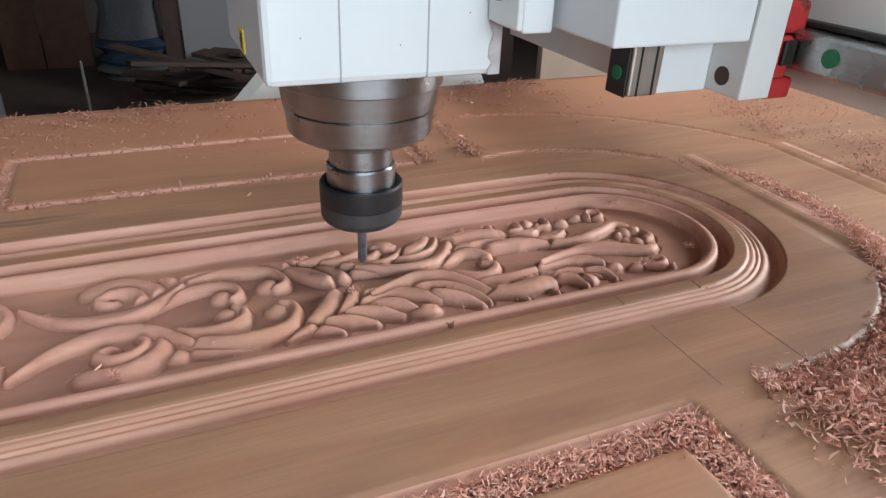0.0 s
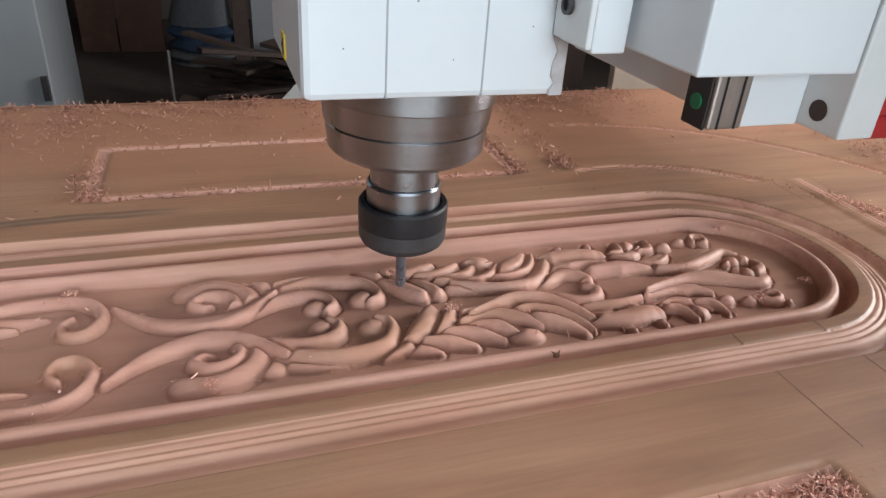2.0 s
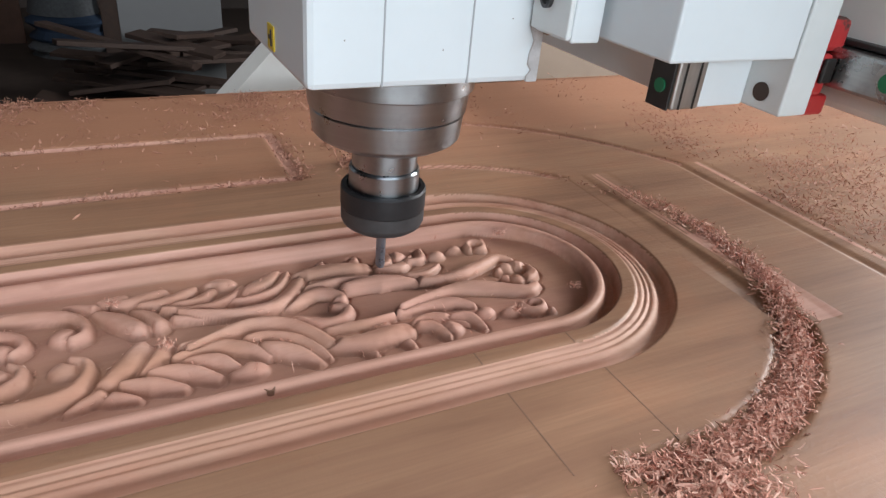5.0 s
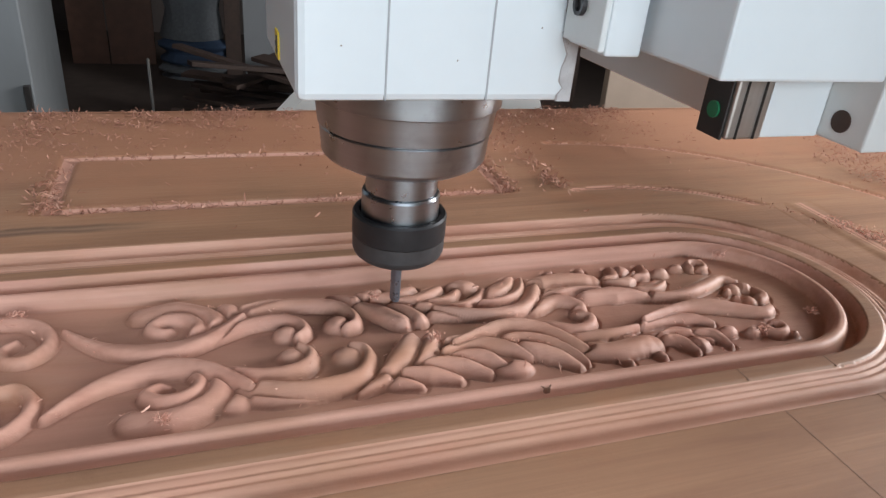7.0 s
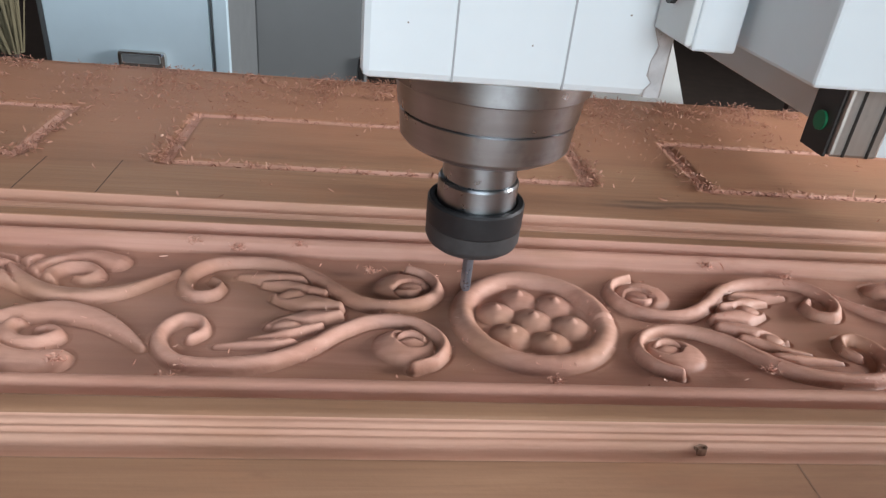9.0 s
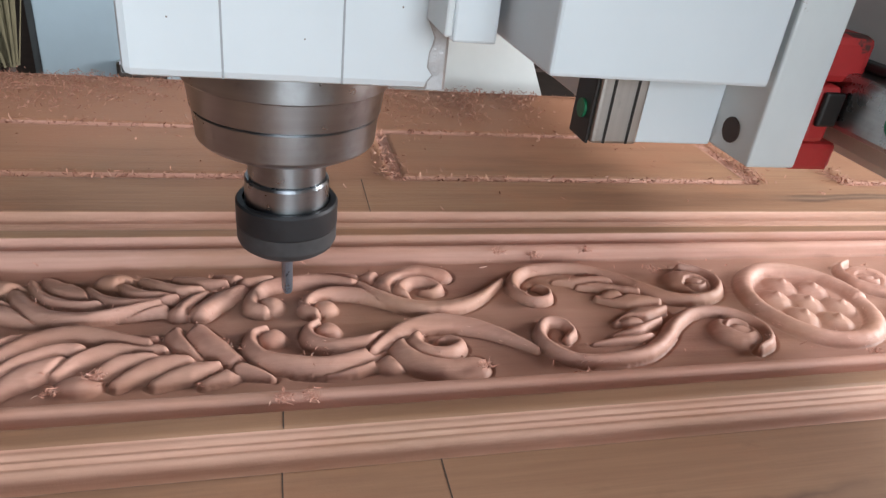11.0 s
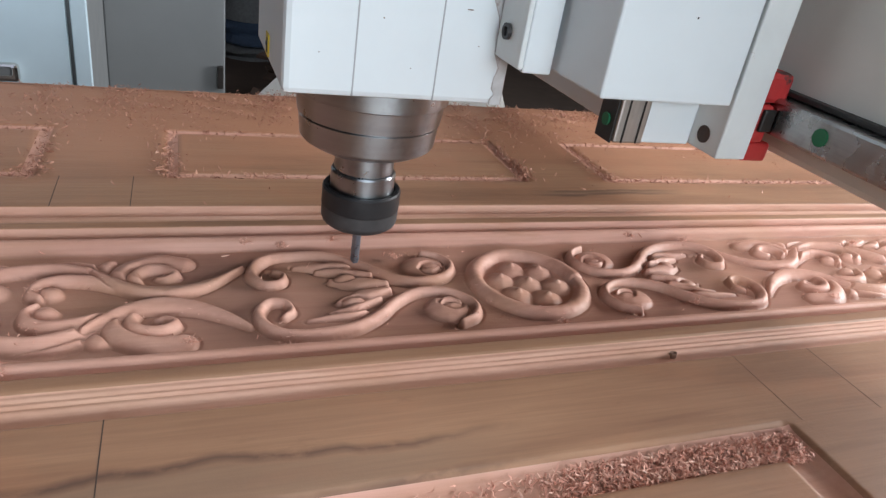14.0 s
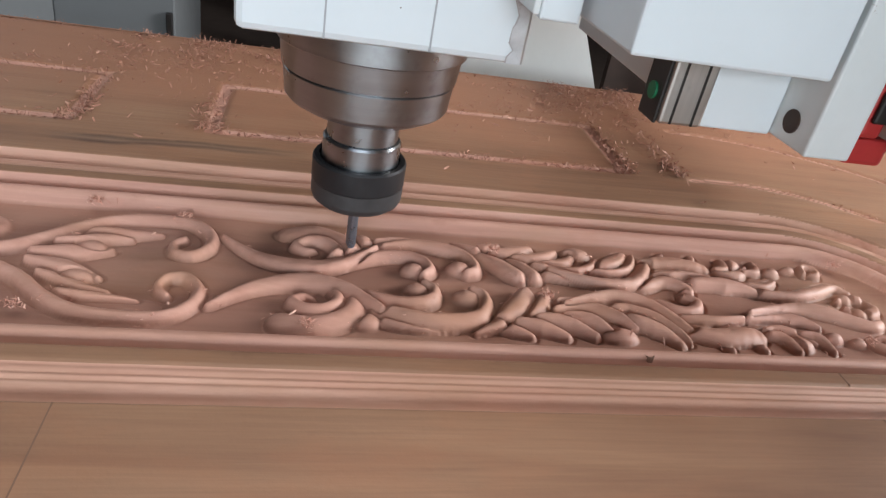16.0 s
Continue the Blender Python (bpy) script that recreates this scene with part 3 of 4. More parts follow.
# ---- shavings ----
def shavings(name, count, place, size, label, seed, mat=None, lift=0.0):
    """Curled strips laid at the places that place(rng) gives (x, y, z)."""
    rng = np.random.default_rng(seed)
    verts, faces = [], []
    for _ in range(count):
        p = place(rng)
        if p is None:
            continue
        ln, wd = size * rng.uniform(0.6, 2.0), size * rng.uniform(0.14, 0.36)
        curl, turn = rng.uniform(-2.8, 2.8), rng.uniform(0, 6.28)
        tilt, bank = rng.normal(0, 0.45), rng.normal(0, 0.6)
        m = Euler((bank, tilt, turn)).to_matrix()
        b = len(verts)
        for q in range(4):
            u = q / 3 - 0.5
            a = curl * u
            rad = ln / curl if abs(curl) > 0.2 else 0
            px, pz = (rad * math.sin(a), rad * (1 - math.cos(a))) if rad else (ln * u, 0)
            w = wd * (1.0 - 0.5 * abs(2 * u) ** 2)
            for side in (-0.5, 0.5):
                v = m @ Vector((px, side * w, pz))
                verts.append((p[0] + v.x, p[1] + v.y, max(p[2] + v.z + lift, p[2] * 0.2 - 0.007)))
        for q in range(3):
            faces.append((b + 2 * q, b + 2 * q + 1, b + 2 * q + 3, b + 2 * q + 2))
    ob = new(name, mesh_of(name, verts, faces, [mat or CHIPS]))
    return tagged(ob, label, "wood shavings", kind="stuff")


def arc_place(rng):
    a, r = radians(rng.uniform(-104, 30)), rng.normal(0.173, 0.006)
    if a > -0.2 and rng.random() < (a + 0.2) * 1.3:
        return None
    return END_X + r * math.cos(a), r * math.sin(a), rng.uniform(-0.006, 0.003)


def near_place(rng):
    if rng.random() < 0.33:
        return 0.074 - abs(rng.normal(0, 0.07)), rng.uniform(-0.186, -0.1685), rng.uniform(-0.007, -0.001)
    x = rng.uniform(0.12, 0.52)
    if rng.random() < 0.3:
        return rng.normal(0.482, 0.006), rng.uniform(-0.28, -0.168), rng.uniform(-0.0065, 0.0)
    return x if x < 0.09 or x > 0.165 else 0.3, rng.uniform(-0.186, -0.1685), rng.uniform(-0.007, -0.001)


def between_place(rng):
    return rng.normal(0.562, 0.016), -0.185 - abs(rng.normal(0, 0.04)), abs(rng.normal(0.002, 0.004))


def heap_place(rng):
    x, y = 0.84 + abs(rng.normal(0.0, 0.13)), rng.normal(0.03, 0.13)
    if math.sin(x * 47) * math.sin(y * 41 + 1) + 0.8 * math.sin(x * 23 - y * 33) + rng.normal(0, 0.5) < -0.1:
        return None
    d = (x - END_X) ** 2 + y * y
    if d < 0.265 ** 2 and (d < 0.2 ** 2 or rng.random() < 0.85):
        return None
    return x, y, abs(rng.normal(0.0, 0.006)) + 0.001


def far_place(rng):
    x, y = rng.uniform(-0.75, 0.75), 0.39 - abs(rng.normal(0, 0.055))
    clump = math.sin(x * 61 + 3 * math.sin(y * 37)) * math.sin(y * 83 + 2 * math.sin(x * 29)) + 0.5 * math.sin(x * 17 - y * 23)
    if clump + rng.normal(0, 0.35) < 0.15 - 0.9 * max(0.0, -0.1 - x):
        return None
    return x, y, abs(rng.normal(0, 0.0016)) * (1 + max(clump, 0)) + 0.0004


def gap_place(rng):
    c = (-0.329, -0.239, 0.077, 0.163, 0.492, 0.535)[rng.integers(6)]
    return rng.normal(c, 0.0055), 0.165 + abs(rng.normal(0, 0.05)), abs(rng.normal(0, 0.002)) + 0.0005


def line_place(rng):
    a, b = RECTS[rng.integers(3)]
    return rng.uniform(a, b), (0.168 if rng.random() < 0.6 else 0.268) + rng.normal(0, 0.003), rng.uniform(-0.004, 0.002)


def ring_place(rng):
    a, r = radians(rng.uniform(-20, 88)), rng.choice([0.166, 0.278]) + rng.normal(0, 0.0025)
    return END_X + r * math.cos(a), r * math.sin(a), rng.uniform(-0.003, 0.002)


def strewn_place(rng):
    x, y = rng.uniform(-0.7, 0.95), rng.uniform(0.11, 0.39)
    return x, y, 0.0008


def frayed_place(rng):
    return FRAYED[rng.integers(len(FRAYED))]


def field_place(rng):
    x, y = rng.uniform(-0.58, 0.62), rng.choice([-1, 1]) * rng.uniform(0.03, 0.062)
    return x, y, rng.uniform(-0.006, -0.003)


shavings("shavings_in_arc", 12000, arc_place, 0.0032, "dense pink curled shavings filling the routed arc", 1)
shavings("shavings_in_pocket", 21000, near_place, 0.0031, "pink shavings packed in a routed outline", 2)
shavings("shavings_between_pockets", 2600, between_place, 0.0036, "loose heap of pink shavings on the board", 3)
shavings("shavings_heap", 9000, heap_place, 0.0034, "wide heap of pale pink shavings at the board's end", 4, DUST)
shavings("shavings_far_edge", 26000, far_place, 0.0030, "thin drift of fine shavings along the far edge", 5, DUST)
shavings("shavings_in_gaps", 1100, gap_place, 0.0042, "shavings caught between routed pockets", 6, DUST)
shavings("shavings_on_outline", 1700, line_place, 0.0042, "crumbs of wood along the routed outline", 7, DUST)
shavings("shavings_on_ring", 450, ring_place, 0.0030, "crumbs of wood in the thin routed rings", 8, DUST)
shavings("strewn_shavings", 220, strewn_place, 0.0042, "few loose shavings strewn over bare wood", 9, DUST)
shavings("torn_fibres", 900, frayed_place, 0.0019, "torn pink fibres clinging to the carved edges", 12)
TUFTS = [(614, -23, -8), (598, 47, -4), (560, -40, -4), (-175, -53, -8), (-225, -44, -6), (-165, 58, -5), (-190, 60, -2), (-130, 60, -2), (0, -50, -7), (112, -40, -5), (170, 52, -6), (120, 59, -4),
         (-448, -45, -6), (-416, -46, -6), (-400, -38, -4), (-300, -20, -9), (350, 36, -4), (372, -10, -4), (-88, 44, -8), (-310, -63, -1), (-322, -64, -1), (240, -45, -5)]


def tuft_place(rng):
    x, y, z = TUFTS[rng.integers(len(TUFTS))]
    return (x + rng.normal(0, 2.2)) / 1000, (y + rng.normal(0, 1.6)) / 1000, (z + abs(rng.normal(0, 1.4))) / 1000


shavings("torn_tufts", 1100, tuft_place, 0.0021, "ragged tufts of torn pink wood fibre on the carving", 14)
shavings("shavings_on_carving", 70, field_place, 0.0032, "frayed wood fibres left on the carving", 10)


# ---- machine bed, floor and room ----
bed = empty("machine_bed", "dark steel router bed under the board", "machine bed")
part("bed_top", box(-1.7, 1.8, -0.46, 0.44, -0.10, -0.0365, 0.004), BED, bed)
for lx in (-1.5, 0.0, 1.5):
    for ly in (-0.38, 0.36):
        part("leg", box(lx - 0.05, lx + 0.05, ly - 0.05, ly + 0.05, -1.00, -0.10, 0.004), BED, bed)
part("rail_shelf", box(-1.7, 1.8, 0.44, 0.60, -0.22, -0.16, 0.004), BED, bed)
part("rail_shelf", box(-1.7, 1.8, -0.72, -0.46, -0.22, -0.16, 0.004), BED, bed)


def setting(name, bm, mat, label, category):
    return tagged(part(name, bm, mat), label, category, kind="structure")


setting("floor", box(-4, 4, -2.4, 6.2, -1.10, -1.00), FLOOR, "dusty dark concrete workshop floor", "floor")
setting("wall_north", box(-4, 4, 6.2, 6.3, -1.00, 2.6), WALL, "grimy dark plaster wall", "wall")
setting("wall_west", box(-4.1, -4, -2.3, 6.3, -1.00, 2.6), WALL, "grimy plaster side wall", "wall")
bm = box(4, 4.1, -2.3, -1.5, -1.00, 2.6)
box(4, 4.1, 1.1, 6.3, -1.00, 2.6, bm=bm)
box(4, 4.1, -1.5, 1.1, 2.0, 2.6, bm=bm)
setting("wall_east", bm, WALL, "grimy plaster side wall", "wall")
bm = box(-4, -1.5, -2.4, -2.3, -1.00, 2.6)
box(2.3, 4, -2.4, -2.3, -1.00, 2.6, bm=bm)
setting("wall_south", bm, WALL, "plaster wall either side of the open front", "wall")
bm = box(-4, -0.25, -2.4, 6.3, 2.6, 2.7)
box(1.15, 4, -2.4, 6.3, 2.6, 2.7, bm=bm)
box(-0.25, 1.15, -2.4, -0.7, 2.6, 2.7, bm=bm)
box(-0.25, 1.15, 0.85, 6.3, 2.6, 2.7, bm=bm)
setting("ceiling", bm, WALL, "dark workshop roof with one roof light", "ceiling")

# ---- router head (its origin is the bit's tip) ----
head = empty("router_head", "white router head with a steel spindle nose on its slide", "router head")


def head_parts():
    h = head
    box_ = part("spindle_cover", box(-0.060, 0.060, -0.052, 0.066, 0.129, 0.48, 0.0035), PAINT, h, "white painted sheet cover")
    for sx in (-0.0245, 0.0195):
        part("seam", box(sx - 0.0004, sx + 0.0004, -0.0523, -0.050, 0.130, 0.479), plain("seam_shadow", (0.40, 0.42, 0.44), 0.6), box_)
    # chipped corner
    for name, mat, more, proud, label in (("torn_rim", plain("torn_paint_edge", (0.45, 0.42, 0.41), 0.7), 0.0007, 0.0, "dark torn paint edge"), ("chipped_corner", BARE, 0.0, 0.0004, "dented corner with paint chipped to bare metal")):
        rng = random.Random(5)
        bmc, left, right = bmesh.new(), [], []
        for q in range(60):
            z = 0.1295 + 0.172 * q / 59
            wide = 0.0065 + 0.009 * math.exp(-((z - 0.190) / 0.016) ** 2) + 0.005 * math.exp(-((z - 0.25) / 0.02) ** 2) + 0.0007 * math.sin(z * 410) + rng.uniform(-0.0011, 0.0011)
            left.append(bmc.verts.new((0.0600 - wide - more * rng.uniform(0.2, 1.0), -0.0522 - proud, z)))
            right.append((bmc.verts.new((0.0592, -0.0523 - proud, z)), bmc.verts.new((0.0603 + proud, -0.0505, z)), bmc.verts.new((0.0603 + proud, -0.042 + more + rng.uniform(-0.003, 0.003), z))))
        for q in range(59):
            bmc.faces.new((left[q], right[q][0], right[q + 1][0], left[q + 1]))
            for k in (0, 1):
                bmc.faces.new((right[q][k], right[q][k + 1], right[q + 1][k + 1], right[q + 1][k]))
        part(name, bmc, mat, box_, label)
    sticker = part("sticker", box(-0.0608, -0.0598, 0.003, 0.015, 0.1335, 0.1455), YELLOW, box_, "small yellow sticker")
    part("mark", box(-0.0612, -0.0606, 0.006, 0.008, 0.1355, 0.1435), INK, box_)
    part("mark", box(-0.0612, -0.0606, 0.008, 0.012, 0.1385, 0.1405), INK, box_)
    for x, z, l in ((-0.043, 0.151, 0.0006), (-0.012, 0.170, 0.0008), (0.005, 0.146, 0.0005), (0.032, 0.178, 0.003), (-0.034, 0.205, 0.0007), (0.041, 0.160, 0.0006)):
        part("pit", box(x, x + l, -0.0522, -0.0515, z, z + 0.0006), plain("rust_speck", (0.22, 0.18, 0.15), 0.7), box_)
    # spindle nose
    part("upper_flange", lathe([(0.020, 0.1182), (0.0460, 0.1182), (0.0466, 0.1189), (0.0466, 0.132), (0.02, 0.132)]), STEEL, h, "turned steel flange", True)
    part("middle_flange", lathe([(0.020, 0.1047), (0.0420, 0.1047), (0.0432, 0.1055), (0.0446, 0.1179), (0.02, 0.1179)]), STEEL, h, "", True)
    part("lower_flange", lathe([(0.018, 0.0855), (0.0318, 0.0855), (0.0340, 0.0860), (0.0396, 0.0892), (0.0412, 0.0910), (0.0424, 0.1038), (0.0418, 0.1044), (0.018, 0.1044)]), STEEL, h, "turned steel flange with a chamfered rim", True)
    part("collar", lathe([(0.012, 0.0690), (0.0182, 0.0690), (0.0186, 0.0697), (0.0186, 0.0838), (0.0200, 0.0860), (0.012, 0.0860)], 48), POLISHED, h, "polished steel shaft collar", True)
    part("lock_ring", lathe([(0.012, 0.0560), (0.0202, 0.0560), (0.0204, 0.0566), (0.0204, 0.0678), (0.0197, 0.0690), (0.012, 0.0690)], 48), POLISHED, h, "bright steel ring", True)
    nut = part("collet_nut", lathe([(0.010, 0.0445), (0.0247, 0.0445), (0.0249, 0.0450), (0.0249, 0.0562), (0.0241, 0.0574), (0.0216, 0.0574), (0.0211, 0.0555), (0.010, 0.0555)], 64), BLACK, h, "blackened steel collet nut", True)
    part("nut_skirt", lathe([(0.0035, 0.0322), (0.0110, 0.0316), (0.0212, 0.0320), (0.0236, 0.0340), (0.0246, 0.0365), (0.0247, 0.0443), (0.0035, 0.0443)], 64), BLACK_WORN, nut, "worn grey lower band", True)
    bit = lathe([(0.0006, 0.0), (0.0026, 0.0012), (0.0029, 0.003), (0.0029, 0.0325), (0.001, 0.0325)], 24)
    for v in bit.verts:
        if v.co.z < 0.019:
            a = math.atan2(v.co.y, v.co.x)
            k = 1 - 0.32 * max(0.0, math.cos(2 * (a - v.co.z * 170)))
            v.co.x, v.co.y = v.co.x * k, v.co.y * k
    part("router_bit", bit, CARBIDE, h, "slim carbide router bit", True)
    for a in (35, 145, 250, 325):
        x, y = 0.041 * math.cos(radians(a)), 0.041 * math.sin(radians(a))
        part("flange_screw", lathe([(0.001, 0.0), (0.0030, 0.0), (0.0030, 0.004), (0.001, 0.004)], 12), BLACK, h, "", False, pose(x, y, 0.1275))
    # clamp between the cover and the slide
    clamp = part("clamp_block", box(0.0608, 0.0715, -0.053, 0.05, 0.152, 0.48, 0.002), plain("rusty_casting", (0.40, 0.33, 0.28), 0.6, 0.2, 0.4, 70.0, 0.001, ((0.20, 0.07, 0.03), 0.58)), h, "rusty chipped clamp casting")
    part("clamp_face", box(0.0532, 0.0690, -0.084, -0.0535, 0.1555, 0.48, 0.001), PAINT, clamp, "chipped white plate")
    part("casting_side", box(0.0503, 0.0531, -0.0838, -0.0536, 0.157, 0.48, 0.0008), PAINT_CHIP, clamp, "chipped casting side")
    part("bolt", lathe([(0.001, 0.0), (0.0042, 0.0), (0.0042, 0.002), (0.0026, 0.002), (0.0026, 0.0006), (0.001, 0.0006)], 16), BLACK_WORN, clamp, "socket bolt", False, pose(0.0502, -0.066, 0.172, 0, -90, 0))
    # slide box
    zb = part("slide_cover", box(0.072, 0.1475, -0.128, -0.03, 0.157, 0.48, 0.0012), PAINT, h, "white box cover of the slide")
    for x, z in ((0.112, 0.196), (0.095, 0.27), (0.130, 0.33)):
        part("pit", box(x, x + 0.0007, -0.1283, -0.1276, z, z + 0.0009), INK, zb)
    rail = part("slide_rail", box(0.1020, 0.1198, -0.105, -0.088, 0.128, 0.30, 0.0012), ZRAIL, h, "grooved steel guide rail")
    for gx in (0.1062, 0.1150):
        part("groove", box(gx, gx + 0.0008, -0.1056, -0.1040, 0.1285, 0.30), DARK, rail)
    part("rail_end", box(0.1005, 0.1019, -0.1035, -0.0885, 0.1275, 0.24, 0.0006), DARK, rail, "dark plastic end seal")
    part("end_cap", lathe([(0.001, 0), (0.0034, 0), (0.0034, 0.0010), (0.001, 0.0010)], 20), GREEN, rail, "green plug", False, pose(0.1006, -0.0965, 0.1385, 0, -90, 0))
    part("slide_block", box(0.1200, 0.1513, -0.103, 0.05, 0.128, 0.30, 0.001), PAINT, h, "white painted slide block")
    post = part("carriage_plate", box(0.1515, 0.1708, -0.126, 0.12, 0.1285, 0.48, 0.001), PAINT_CHIP, h, "white carriage plate with chipped edges")
    part("bolt_hole", lathe([(0.001, 0), (0.0046, 0), (0.0046, 0.0006), (0.001, 0.0006)], 20), SCRAP, post, "dark round bolt hole", False, pose(0.1514, -0.1125, 0.1375, 0, -90, 0))
    bl = part("rail_block", box(0.1710, 0.1885, -0.123, 0.08, 0.1265, 0.1372, 0.002), RED, h, "red bearing block smeared with grease")
    part("upper_block", box(0.1710, 0.1895, -0.122, 0.08, 0.1578, 0.1740, 0.003), RED, bl)
    part("grease_seal", box(0.1711, 0.1810, -0.124, 0.07, 0.1374, 0.1576, 0.002), RED, bl, "red block face caked with black grease")
    part("wiper", box(0.1730, 0.1808, -0.1265, -0.1242, 0.1440, 0.1560, 0.001), DARK, bl, "black grease-caked seal")


head_parts()

# ---- gantry ----
gantry = empty("gantry", "pale steel gantry beam with a guide rail and plugged bolt holes", "gantry")


def gantry_parts():
    g = gantry
    part("beam", box(0.196, 0.30, -0.56, 0.56, 0.125, 0.46, 0.004), BEAM, g, "pale painted beam with scuffs")
    rail = part("guide_rail", box(0.1815, 0.1965, -0.55, 0.52, 0.138, 0.157, 0.002), RAIL, g, "ground steel guide rail")
    part("rail_lip", box(0.1900, 0.1965, -0.55, 0.52, 0.1575, 0.1605, 0.001), DARK, rail)
    y = -0.52
    while y < 0.5:
        part("plug", lathe([(0.001, 0), (0.0044, 0), (0.0044, 0.0006), (0.001, 0.0006)], 20), GREEN, rail, "green bolt-hole plug", False, pose(0.1814, y - 0.0245, 0.1478, 0, -90, 0))
        y += 0.06
    leg = prism([(-0.035, -0.16), (-0.035, -0.07), (0.155, 0.13), (0.155, 0.46), (0.25, 0.46), (0.25, 0.13), (0.35, -0.09), (0.35, -0.16)], 0.50, 0.55)
    part("far_leg", leg, BEAM, g, "pale trapezoid side plate")
    part("near_leg", box(0.21, 0.29, -0.55, -0.49, -0.16, 0.124, 0.004), BEAM, g, "pale side plate")


gantry_parts()

# ---- things behind the machine ----
cabinet = empty("control_cabinet", "pale blue steel cabinet with a chrome door handle", "cabinet")


def cabinet_parts():
    c = cabinet
    part("body", box(-0.78, -0.40, 1.215, 1.75, -1.00, 1.0, 0.004), CABINET_SIDE, c, "grey steel cabinet body")
    door = part("door", box(-0.762, -0.436, 1.20, 1.2145, -0.80, 0.97, 0.002), CABINET, c, "pale blue steel door")
    part("door_frame", box(-0.428, -0.398, 1.197, 1.2148, -0.83, 0.99, 0.002), CABINET, c)
    handle = part("handle", box(-0.624, -0.526, 1.180, 1.199, -0.236, -0.198, 0.008), CHROME, door, "chrome pull handle")
    part("inset", box(-0.613, -0.537, 1.1785, 1.1802, -0.222, -0.204, 0.003), CABINET_SIDE, handle, "grey recessed grip plate")



cabinet_parts()
grey = empty("grey_locker", "plain grey steel locker standing on the floor", "locker")
part("body", box(-0.40, -0.115, 1.55, 1.95, -1.00, 1.1, 0.004), CABINET_SIDE, grey)
part("latch", box(-0.135, -0.120, 1.535, 1.5495, -0.33, -0.27, 0.002), DARK, grey)


def sack(name, x, y, r, z0, z1, mat, label, seed):
    rng = np.random.default_rng(seed)
    bm, n = bmesh.new(), 28
    rings = []
    for q in range(11):
        u = q / 10
        ring = []
        for k in range(n):
            a = 2 * math.pi * k / n
            rr = r * (0.86 + 0.18 * math.sin(u * 9 + seed) * 0.4 + 0.05 * math.sin(3 * a + u * 5)) * (1 - 0.25 * max(0, u - 0.8) * 5 * 0.6) + rng.uniform(-0.006, 0.006)
            ring.append(bm.verts.new((x + rr * math.cos(a), y + rr * math.sin(a) * 0.8, z0 + (z1 - z0) * u)))
        rings.append(ring)
    for a, b in zip(rings, rings[1:]):
        for k in range(n):
            bm.faces.new((a[k], a[(k + 1) % n], b[(k + 1) % n], b[k]))
    bm.faces.new(rings[0][::-1])
    bm.faces.new(rings[-1])
    return tagged(part(name, bm, mat, None, "", True), label, "sack")


sack("sack", 0.23, 4.7, 0.25, -1.00, -0.90, SACK, "pale grey woven sack lying on the floor", 3)
sack("sack", 0.235, 4.7, 0.24, -0.90, -0.75, BLUE_SACK, "blue woven sack lying on a grey one", 1)
sack("sack", 0.225, 4.72, 0.22, -0.75, -0.15, SACK, "grey woven sack stacked on a blue one", 2)


def straw_broom():
    top = empty("straw_broom", "olive straw broom standing upside down beside the cabinet", "broom")
    rng = random.Random(4)
    bm = bmesh.new()
    for _ in range(170):
        a, b = rng.gauss(0, 0.012), rng.gauss(0, 0.012)
        x1, y1, z1 = -0.845 + a * 4.2, 1.13 + b * 3.0, 0.18 + rng.uniform(-0.05, 0.06)
        p, q = Vector((-0.795 + a * 0.6, 1.12 + b * 0.6, -0.20)), Vector((x1, y1, z1))
        w = rng.uniform(0.0015, 0.003)
        vs = [bm.verts.new(p + Vector(d) * w) for d in ((1, 0, 0), (-0.5, 0.8, 0), (-0.5, -0.8, 0))]
        tip = bm.verts.new(q)
        for k in range(3):
            bm.faces.new((vs[k], vs[(k + 1) % 3], tip))
        bm.faces.new(vs[::-1])
    part("bristles", bm, OLIVE, top, "dry olive straw")
    part("handle", lathe([(0.001, -1.00), (0.012, -1.00), (0.012, -0.20), (0.016, -0.195), (0.001, -0.19)], 14), SCRAP, top, "", True, pose(-0.795, 1.12, 0))


straw_broom()


def leaning(name, x0, x1, y, z1, mat, label, lean=8):
    b = box(x0, x1, -0.012, 0.012, 0.0, z1 + 1.00, 0.002)
    ob = part(name, b, mat, None, "", False, pose(0, y, -1.00, -lean, 0, 0))
    return tagged(ob, label, "board")


leaning("leaning_board", 0.43, 0.53, 4.6, 0.6, SCRAP, "dark brown plank leaning upright", 3)
leaning("grey_sheet", 0.50, 1.02, 3.7, 0.55, BOARD_GREY, "smooth grey panel leaning upright behind the offcuts", 6)
for x0, x1, mat, label in ((-0.56, -0.33, WARM_BOARD, "red-brown wooden board standing upright"), (-0.32, -0.03, WARM_BOARD, "wide red-brown wooden board standing upright")):
    leaning("standing_board", x0, x1, 5.0, 0.5, mat, label, 1)
tagged(part("steel_rod", lathe([(0.0006, -0.16), (0.0017, -0.16), (0.0017, 0.012), (0.0006, 0.013)], 10), BED, None, "", True, pose(0.21, 0.56, 0)), "thin grey steel rod standing on the rail shelf", "rod")
leaning("plywood_sheet", 1.25, 2.5, 1.22, 0.45, plain("plywood", (0.32, 0.24, 0.18), 0.7, 0.0, 0.15, 12.0), "beige plywood sheet standing upright behind the machine", 2)
leaning("dark_board", 0.98, 1.235, 1.35, 0.4, SCRAP, "dark brown board standing upright", 2)
rngs = random.Random(11)
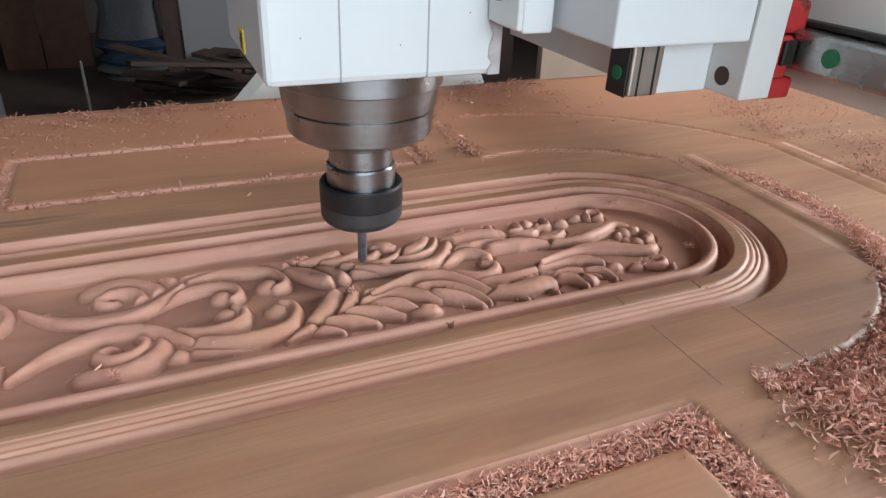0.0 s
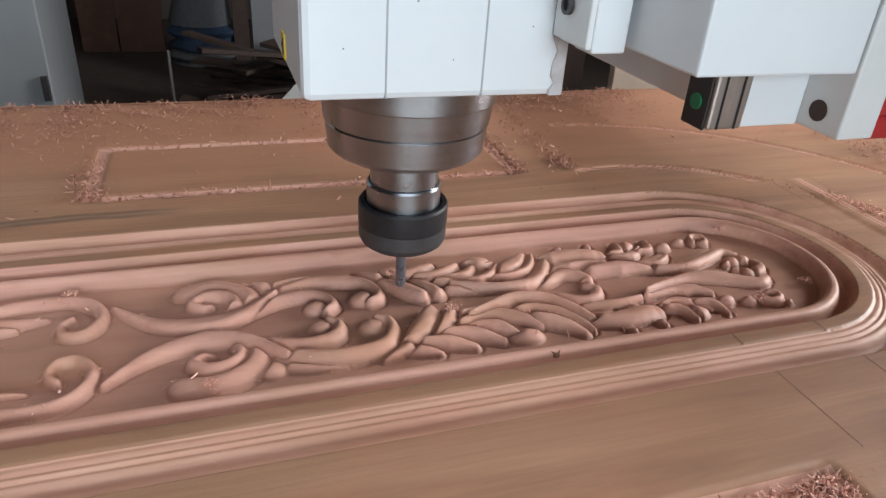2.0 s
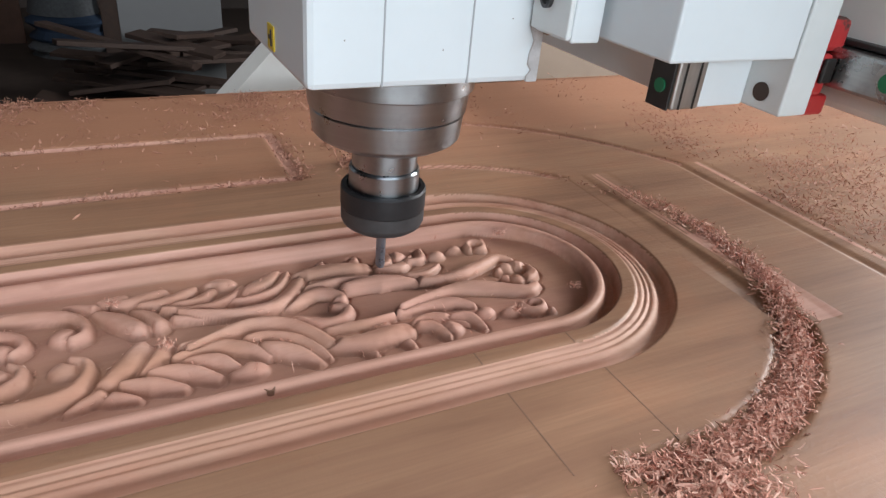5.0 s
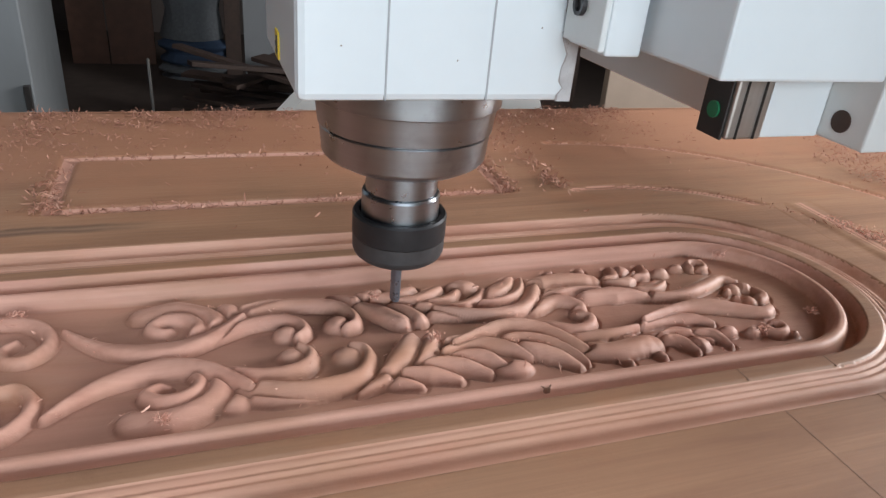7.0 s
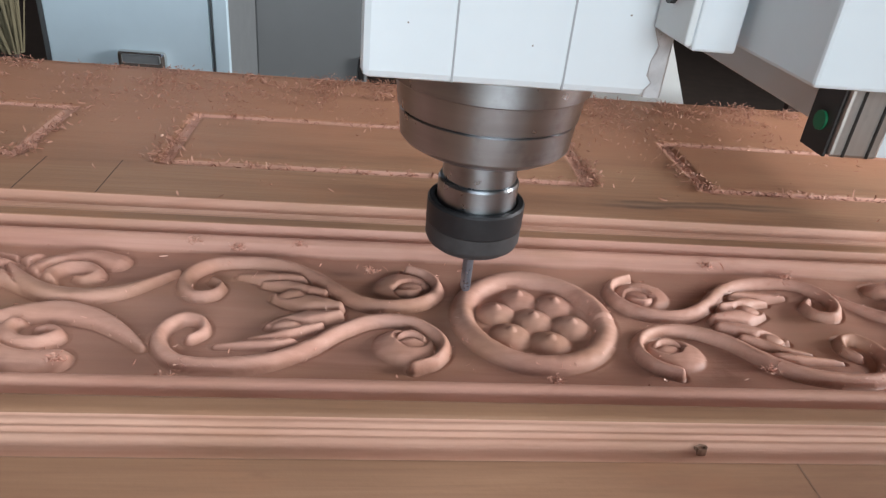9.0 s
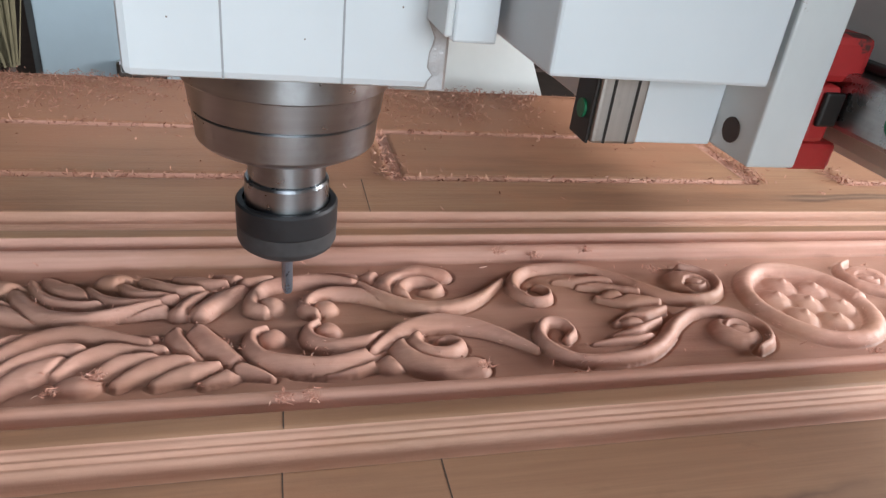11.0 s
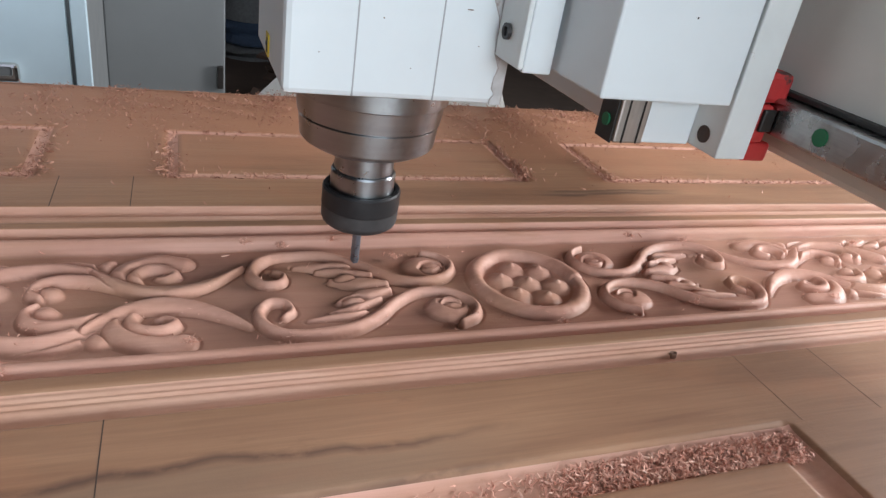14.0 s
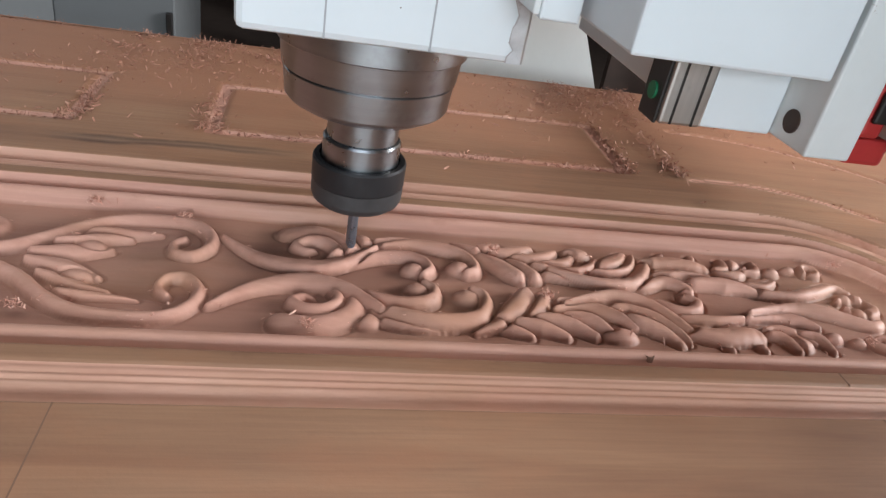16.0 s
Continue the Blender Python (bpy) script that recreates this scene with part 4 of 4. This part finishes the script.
for q in range(34):
    w, l = rngs.uniform(0.06, 0.14), rngs.uniform(0.35, 0.8)
    layer = q // 5
    b = box(-l / 2, l / 2, -w / 2, w / 2, -0.01, 0.01, 0.002)
    ob = part("scrap_plank", b, SCRAP, None, "", False, pose(0.62 + rngs.uniform(-0.17, 0.36), 3.2 + rngs.uniform(-0.2, 0.3), -0.988 + 0.068 * layer + rngs.uniform(0, 0.02), rngs.uniform(-9, 9), rngs.uniform(-14, 14), rngs.uniform(-60, 60)))
    tagged(ob, "rough dark offcut plank thrown on a pile", "offcut", "pile of offcuts")


# ---- motion ----
TIP = [
    (0.0, 0.3867, 0.0206, -0.0035),
    (0.5, 0.3947, 0.0182, -0.0052),
    (1.0, 0.3763, 0.0162, -0.0051),
    (1.5, 0.3402, 0.0180, -0.0051),
    (2.0, 0.3498, 0.0210, -0.0047),
    (2.5, 0.3471, 0.0241, -0.0047),
    (3.0, 0.3567, 0.0287, -0.0039),
    (3.5, 0.4543, 0.0248, -0.0037),
    (6.0, 0.5046, 0.0310, -0.0037),
    (6.5, 0.4514, 0.0240, -0.0033),
    (7.0, 0.3608, 0.0293, -0.0046),
    (7.5, 0.2608, 0.0227, -0.0039),
    (8.0, 0.1627, 0.0240, -0.0040),
    (8.5, 0.0640, 0.0240, -0.0043),
    (9.0, -0.0362, 0.0216, -0.0040),
    (9.5, -0.1288, 0.0268, -0.0046),
    (10.0, -0.2305, 0.0243, -0.0047),
    (12.5, -0.3420, 0.0257, -0.0052),
    (13.0, -0.3198, 0.0282, -0.0042),
    (13.5, -0.2249, 0.0279, -0.0041),
    (14.0, -0.1200, 0.0313, -0.0044),
    (14.5, -0.0297, 0.0297, -0.0048),
    (15.0, 0.0649, 0.0187, -0.0029),
    (15.5, 0.1694, 0.0270, -0.0043),
    (16.0, 0.2631, 0.0281, -0.0047),
]


def motions():
    walk(head, [(t, pose(x, y, z)) for t, x, y, z in TIP])
    walk(gantry, [(t, pose(x, 0, 0)) for t, x, y, z in TIP])


motions()
